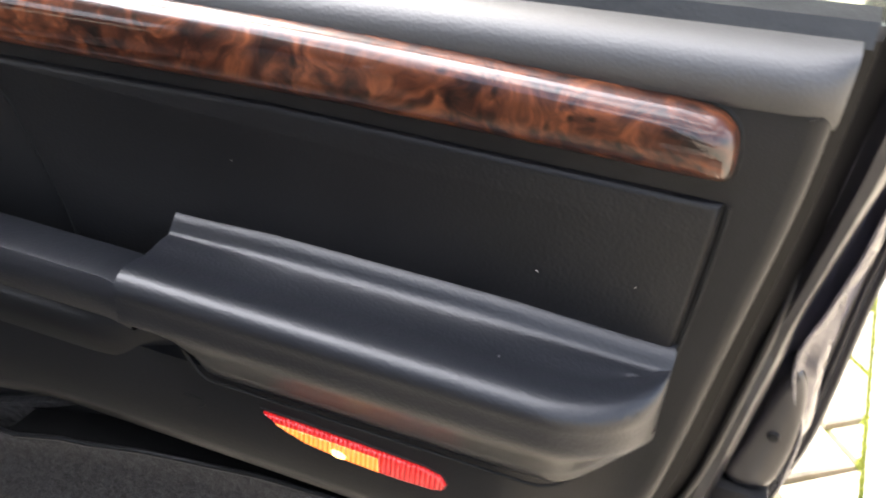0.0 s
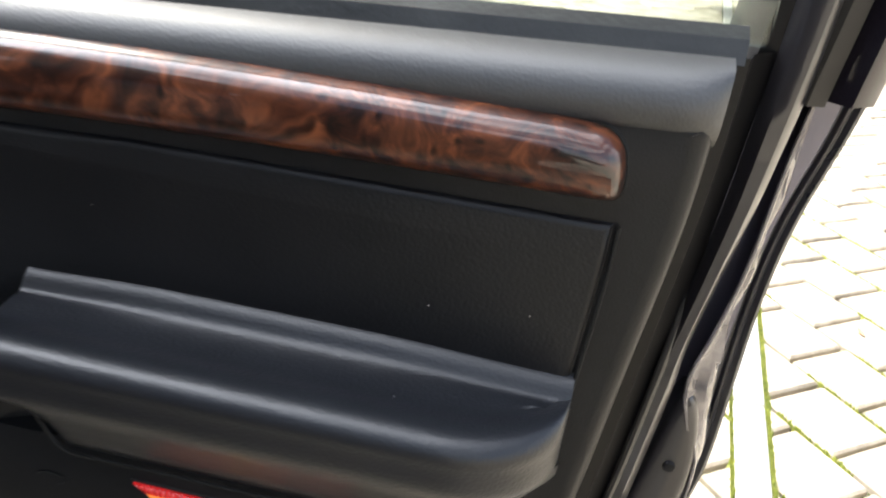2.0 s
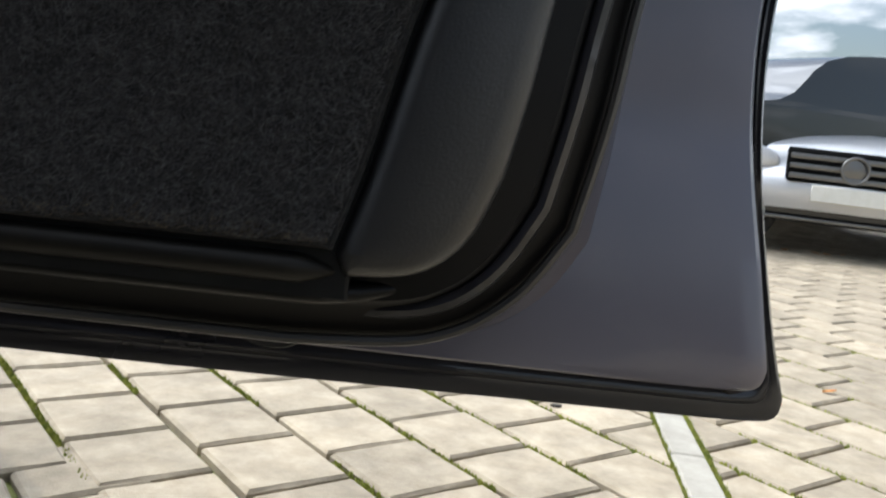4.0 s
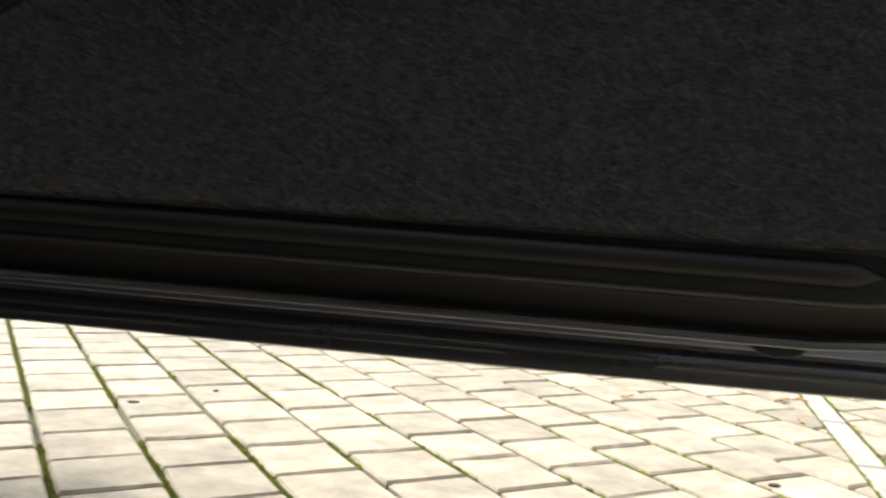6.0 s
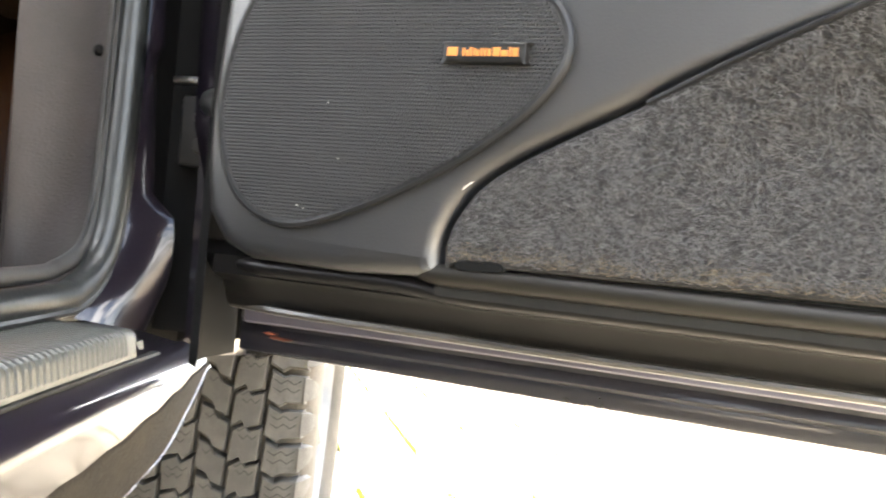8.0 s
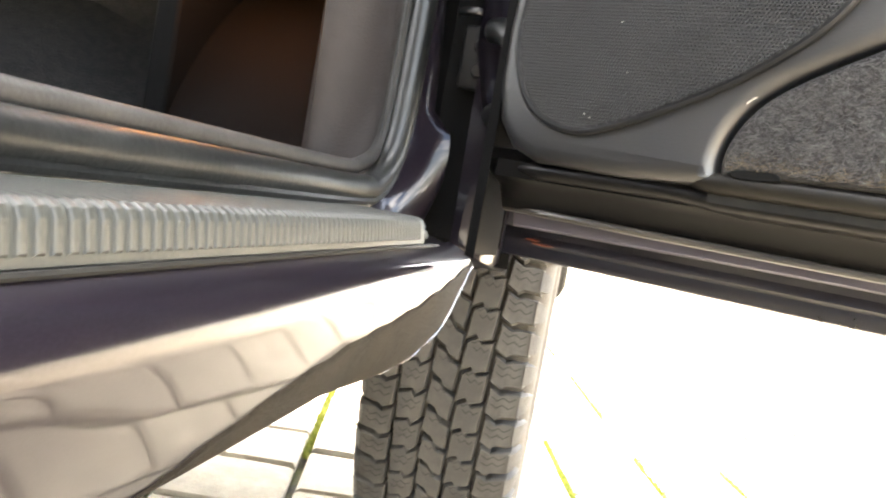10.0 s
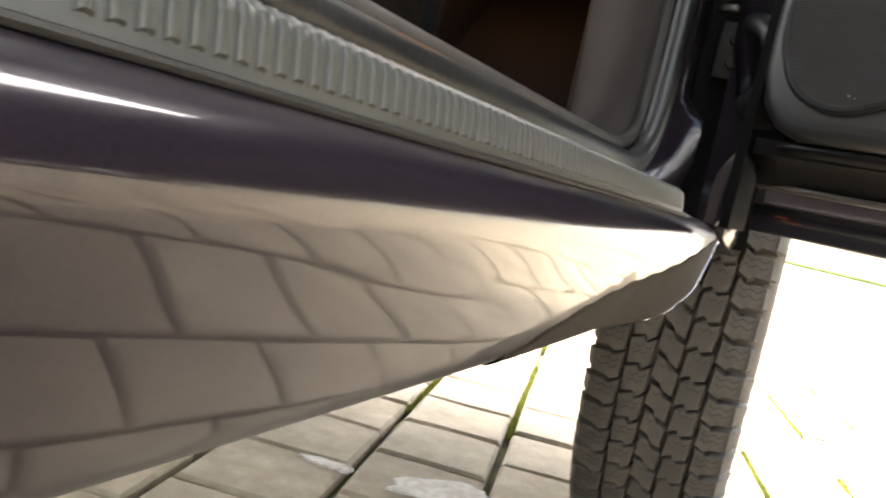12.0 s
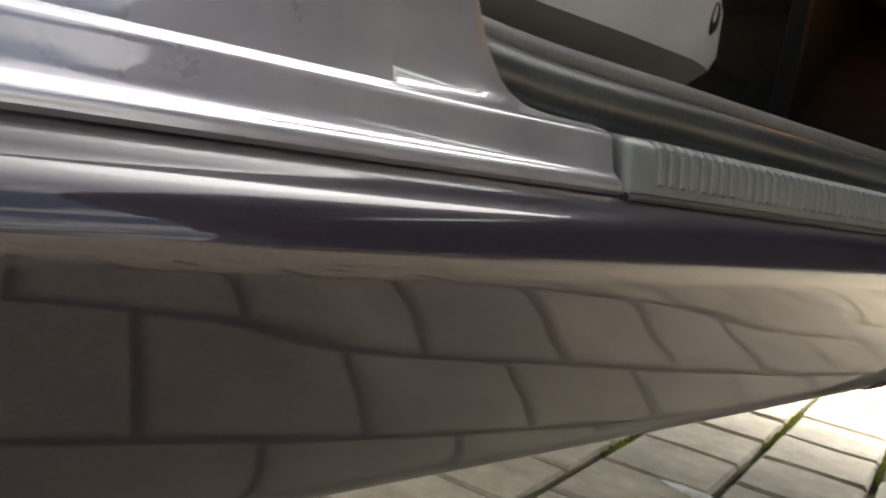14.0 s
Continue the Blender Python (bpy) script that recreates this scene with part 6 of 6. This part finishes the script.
# unseen dark fence, added behind the camera to cut the low sky
bm = bmesh.new()
box(bm, (-14.0, -14.1, -0.02), (16.0, -14.0, 1.5), 0.01, 1)
tagged(part("wall_back", fix(bm), mat("dark timber of the unseen fence", (0.030, 0.024, 0.019), 0.85, var=(0.05, 0.041, 0.033), scale=6, bump=0.4, bump_scale=60, stretch=(4, 1, 0.4)), None), "unseen plain dark fence added behind the camera", "fence", kind="structure")

# ---- paving ----
pavement = tagged(new("pavement"), "sunlit beige concrete paving with mossy joints", "pavement", kind="structure")
rng = random.Random(4)


def paver_mesh(name, lx, ly, seed):
    """One worn paver: chamfered top with slightly uneven corners."""
    r = random.Random(seed)
    bm = bmesh.new()
    c = 0.006
    rows = []
    for d, z in ((0, -0.03), (0.0, -c), (c, 0)):
        ring = []
        for sx, sy in ((-1, -1), (0, -1), (1, -1), (1, 0), (1, 1), (0, 1), (-1, 1), (-1, 0)):
            w = 0.0012
            ring.append((sx * (lx / 2 - d) + r.uniform(-w, w), sy * (ly / 2 - d) + r.uniform(-w, w), z + (r.uniform(-0.0012, 0.0012) if z == 0 else 0)))
        rows.append(ring)
    loft(bm, rows, closed=True)
    bm.verts.ensure_lookup_table()
    top = bm.verts[-8:]
    mid = bm.verts.new((r.uniform(-0.01, 0.01), r.uniform(-0.01, 0.01), 0.001))
    for k in range(8):
        bm.faces.new((top[k], top[(k + 1) % 8], mid))
    fix(bm)
    me = bpy.data.meshes.new(name)
    bm.to_mesh(me)
    bm.free()
    me.materials.append(PAVER)
    return me


JW, JL_ = 0.0150, 0.0125
SHAPES = [paver_mesh("paver", PW - JW, PL - JL_, s) for s in range(10)]


def by_car(u, p):
    """Rows near the car lie half a paver over from those of the yard."""
    return u < 0.4446 - PW or p.y < 0.72 or (p.y < 1.0 and p.x < 0.5)


def lattice():
    """Places of the pavers: middle, width, which side of the edging row."""
    out = []
    for i in range(-62, 66):
        for k in range(-66, 62):
            # half-bond rows of the yard, and the same rows half a paver over towards the car and the gate
            for off, ph in ((0.0, 0.5 * (i % 2)), (-0.5, 0.96 - 0.5 * (i % 2))):
                u, v = 0.4446 + PW * (i + off + 0.5), 1.0029 + PL * (k + ph + 0.5)
                p = EU * u + EV * v
                over = [by_car(u + a * PW, p + EU * a * PW + EV * b * PL) for a in (-0.3, 0.3) for b in (-0.3, 0.3)]
                if (any(over) if off < 0 else not all(over)) and p.x < strip_x(p.y) + 0.13:
                    # the car's rows run on a little under those of the yard
                    p.z = -0.004 if off < 0 and not all(over) else 0.0
                    out.append((p, 1.0, 0))
            # field beyond the edging row, shifted along
            u, v = 0.4446 + PW * (i + 0.63 + 0.5), 1.0029 + PL * (k + 0.22 + 0.5 * (i % 2) + 0.5)
            q = EU * u + EV * v
            if q.x > strip_x(q.y) - 0.13:
                out.append((q, 1.0, 1))
    return out


cells = [c for c in lattice() if (c[0] - Vector((0.5, 1.0, 0))).length < 12.2]
near, rest, cut = [], [], []
for c in cells:
    p, w, side = c
    gap = (p.x - strip_x(p.y)) * (1 if side else -1)
    if gap < 0.055 + 0.135:
        cut.append(c)
    elif (0.25 < p.y < 3.0 and -1.3 < p.x < 2.5) or (-1.4 < p.y <= 0.25 and -0.9 < p.x < 1.2):
        near.append(c)
    else:
        rest.append(c)
near.sort(key=lambda c: (c[0] - Vector((0.4, 1.0, 0))).length)
rest += near[300:]
for n_, (p, w, side) in enumerate(near[:300]):
    ob = new("paver", SHAPES[rng.randrange(len(SHAPES))])
    ob.parent = pavement
    turn = LAT + (math.pi if rng.random() < 0.5 else 0) + rng.uniform(-0.008, 0.008)
    ob.matrix_basis = Matrix.Translation((p.x, p.y, p.z + rng.uniform(-0.0015, 0.0015))) @ Matrix.Rotation(turn, 4, "Z") @ Matrix.Rotation(rng.uniform(-0.006, 0.006), 4, "X")


def joined(items, name):
    verts, faces = [], []
    c = 0.006
    for p, w, side in items:
        lx, ly, z = PW * w - JW, PL - JL_, p.z + rng.uniform(-0.0015, 0.0015)
        b = len(verts)
        for d, h in ((0, -0.03), (0, -c), (c, 0)):
            for sx, sy in ((-1, -1), (1, -1), (1, 1), (-1, 1)):
                q = p + EU * sx * (lx / 2 - d) + EV * sy * (ly / 2 - d)
                verts.append((q.x, q.y, z + h))
        for r in (0, 4):
            for k in range(4):
                faces.append((b + r + k, b + r + (k + 1) % 4, b + r + 4 + (k + 1) % 4, b + r + 4 + k))
        faces.append((b + 8, b + 9, b + 10, b + 11))
    me = bpy.data.meshes.new(name)
    me.from_pydata(verts, [], faces)
    return me


PAVER_FAR = PAVER.copy()
for n_ in PAVER_FAR.node_tree.nodes:
    if n_.type == "OBJECT_INFO":
        geo_ = PAVER_FAR.node_tree.nodes.new("ShaderNodeNewGeometry")
        for l_ in list(n_.outputs["Random"].links):
            PAVER_FAR.node_tree.links.new(geo_.outputs["Random Per Island"], l_.to_socket)
me_ = joined(rest, "paving_field")
me_.materials.append(PAVER_FAR)
field = new("paving_field", me_)
field.parent = pavement
field["kind"] = "stuff"

# pavers cut along the edging row: joined, then sliced by the two lines of the row
a_, b_ = Vector((strip_x(-12), -12, 0)), Vector((strip_x(14), 14, 0))
nrm = Vector((b_.y - a_.y, -(b_.x - a_.x), 0)).normalized()
HALF = 0.046
for sgn in (-1, 1):
    sb = bmesh.new()
    m2 = joined([c for c in cut if c[2] == (1 if sgn > 0 else 0)], "cut_side")
    sb.from_mesh(m2)
    bmesh.ops.bisect_plane(sb, geom=list(sb.verts) + list(sb.edges) + list(sb.faces), plane_co=a_ + nrm * sgn * HALF, plane_no=-nrm * sgn, clear_outer=True)
    ob = part("cut_pavers", sb, PAVER_FAR, pavement, smooth=False)
    ob["kind"] = "stuff"

# edging row of long pale slabs
y_ = -10.8
d_ = (b_ - a_).normalized()
while y_ < 12.0:
    ln = 0.50
    bm = bmesh.new()
    box(bm, (-0.036, -ln / 2 + 0.003, -0.03), (0.036, ln / 2 - 0.003, 0.002), 0.004, 1)
    ob = part("edging_slab", bm, STRIPE, pavement, smooth=False)
    cx = strip_x(y_)
    ob.matrix_basis = Matrix.Translation((cx, y_, rng.uniform(-0.001, 0.002))) @ Matrix.Rotation(-math.atan(0.11) + rng.uniform(-0.004, 0.004), 4, "Z")
    y_ += ln * 0.9964
for c in list(bpy.data.meshes):
    if c.users == 0:
        bpy.data.meshes.remove(c)

# moss: low tufts that fill the wider joints
verts, faces = [], []


def tuft(x, y, r, h):
    b = len(verts)
    a0 = rng.uniform(0, 6)
    for k in range(5):
        a = a0 + k * 1.2566
        verts.append((x + math.cos(a) * r * rng.uniform(0.7, 1.2), y + math.sin(a) * r * rng.uniform(0.7, 1.2), -0.011))
    verts.append((x + rng.uniform(-r, r) * 0.3, y + rng.uniform(-r, r) * 0.3, -0.011 + h))
    for k in range(5):
        faces.append((b + k, b + (k + 1) % 5, b + 5))


for i in range(-8, 16):
    for side in (0, 1):
        for s in range(2600):
            v = rng.uniform(-0.6, 4.2)
            u = 0.4446 + PW * (i + (0.63 if side else 0.0 if i >= -1 else 0.5))
            thick = noise.noise(Vector((u * 3.1, v * 2.3, 7.0 + side)))
            if thick < -0.05:
                continue
            p = EU * (u + rng.gauss(0, 0.0032)) + EV * v
            if not side and by_car(u, p) != (i < -1):
                continue
            if (p.x > strip_x(p.y)) != bool(side) or p.y < 0.2 or p.y > 4.5 or not -1.6 < p.x < 3.6:
                continue
            tuft(p.x, p.y, rng.uniform(0.0022, 0.0048), rng.uniform(0.006, 0.015))
for s in range(7000):
    y = rng.uniform(0.7, 4.6)
    sgn = rng.choice((-1, 1, 1))
    if noise.noise(Vector((sgn * 4.0, y * 3.0, 1.0))) < -0.25:
        continue
    x = strip_x(y) + sgn * 0.0425 + rng.gauss(0, 0.004)
    tuft(x, y, rng.uniform(0.003, 0.006), rng.uniform(0.008, 0.017))
me_ = bpy.data.meshes.new("moss")
me_.from_pydata(verts, [], faces)
me_.materials.append(MOSS)
moss = tagged(new("moss", me_), "green moss tufts growing in the paving joints", "moss", kind="stuff")
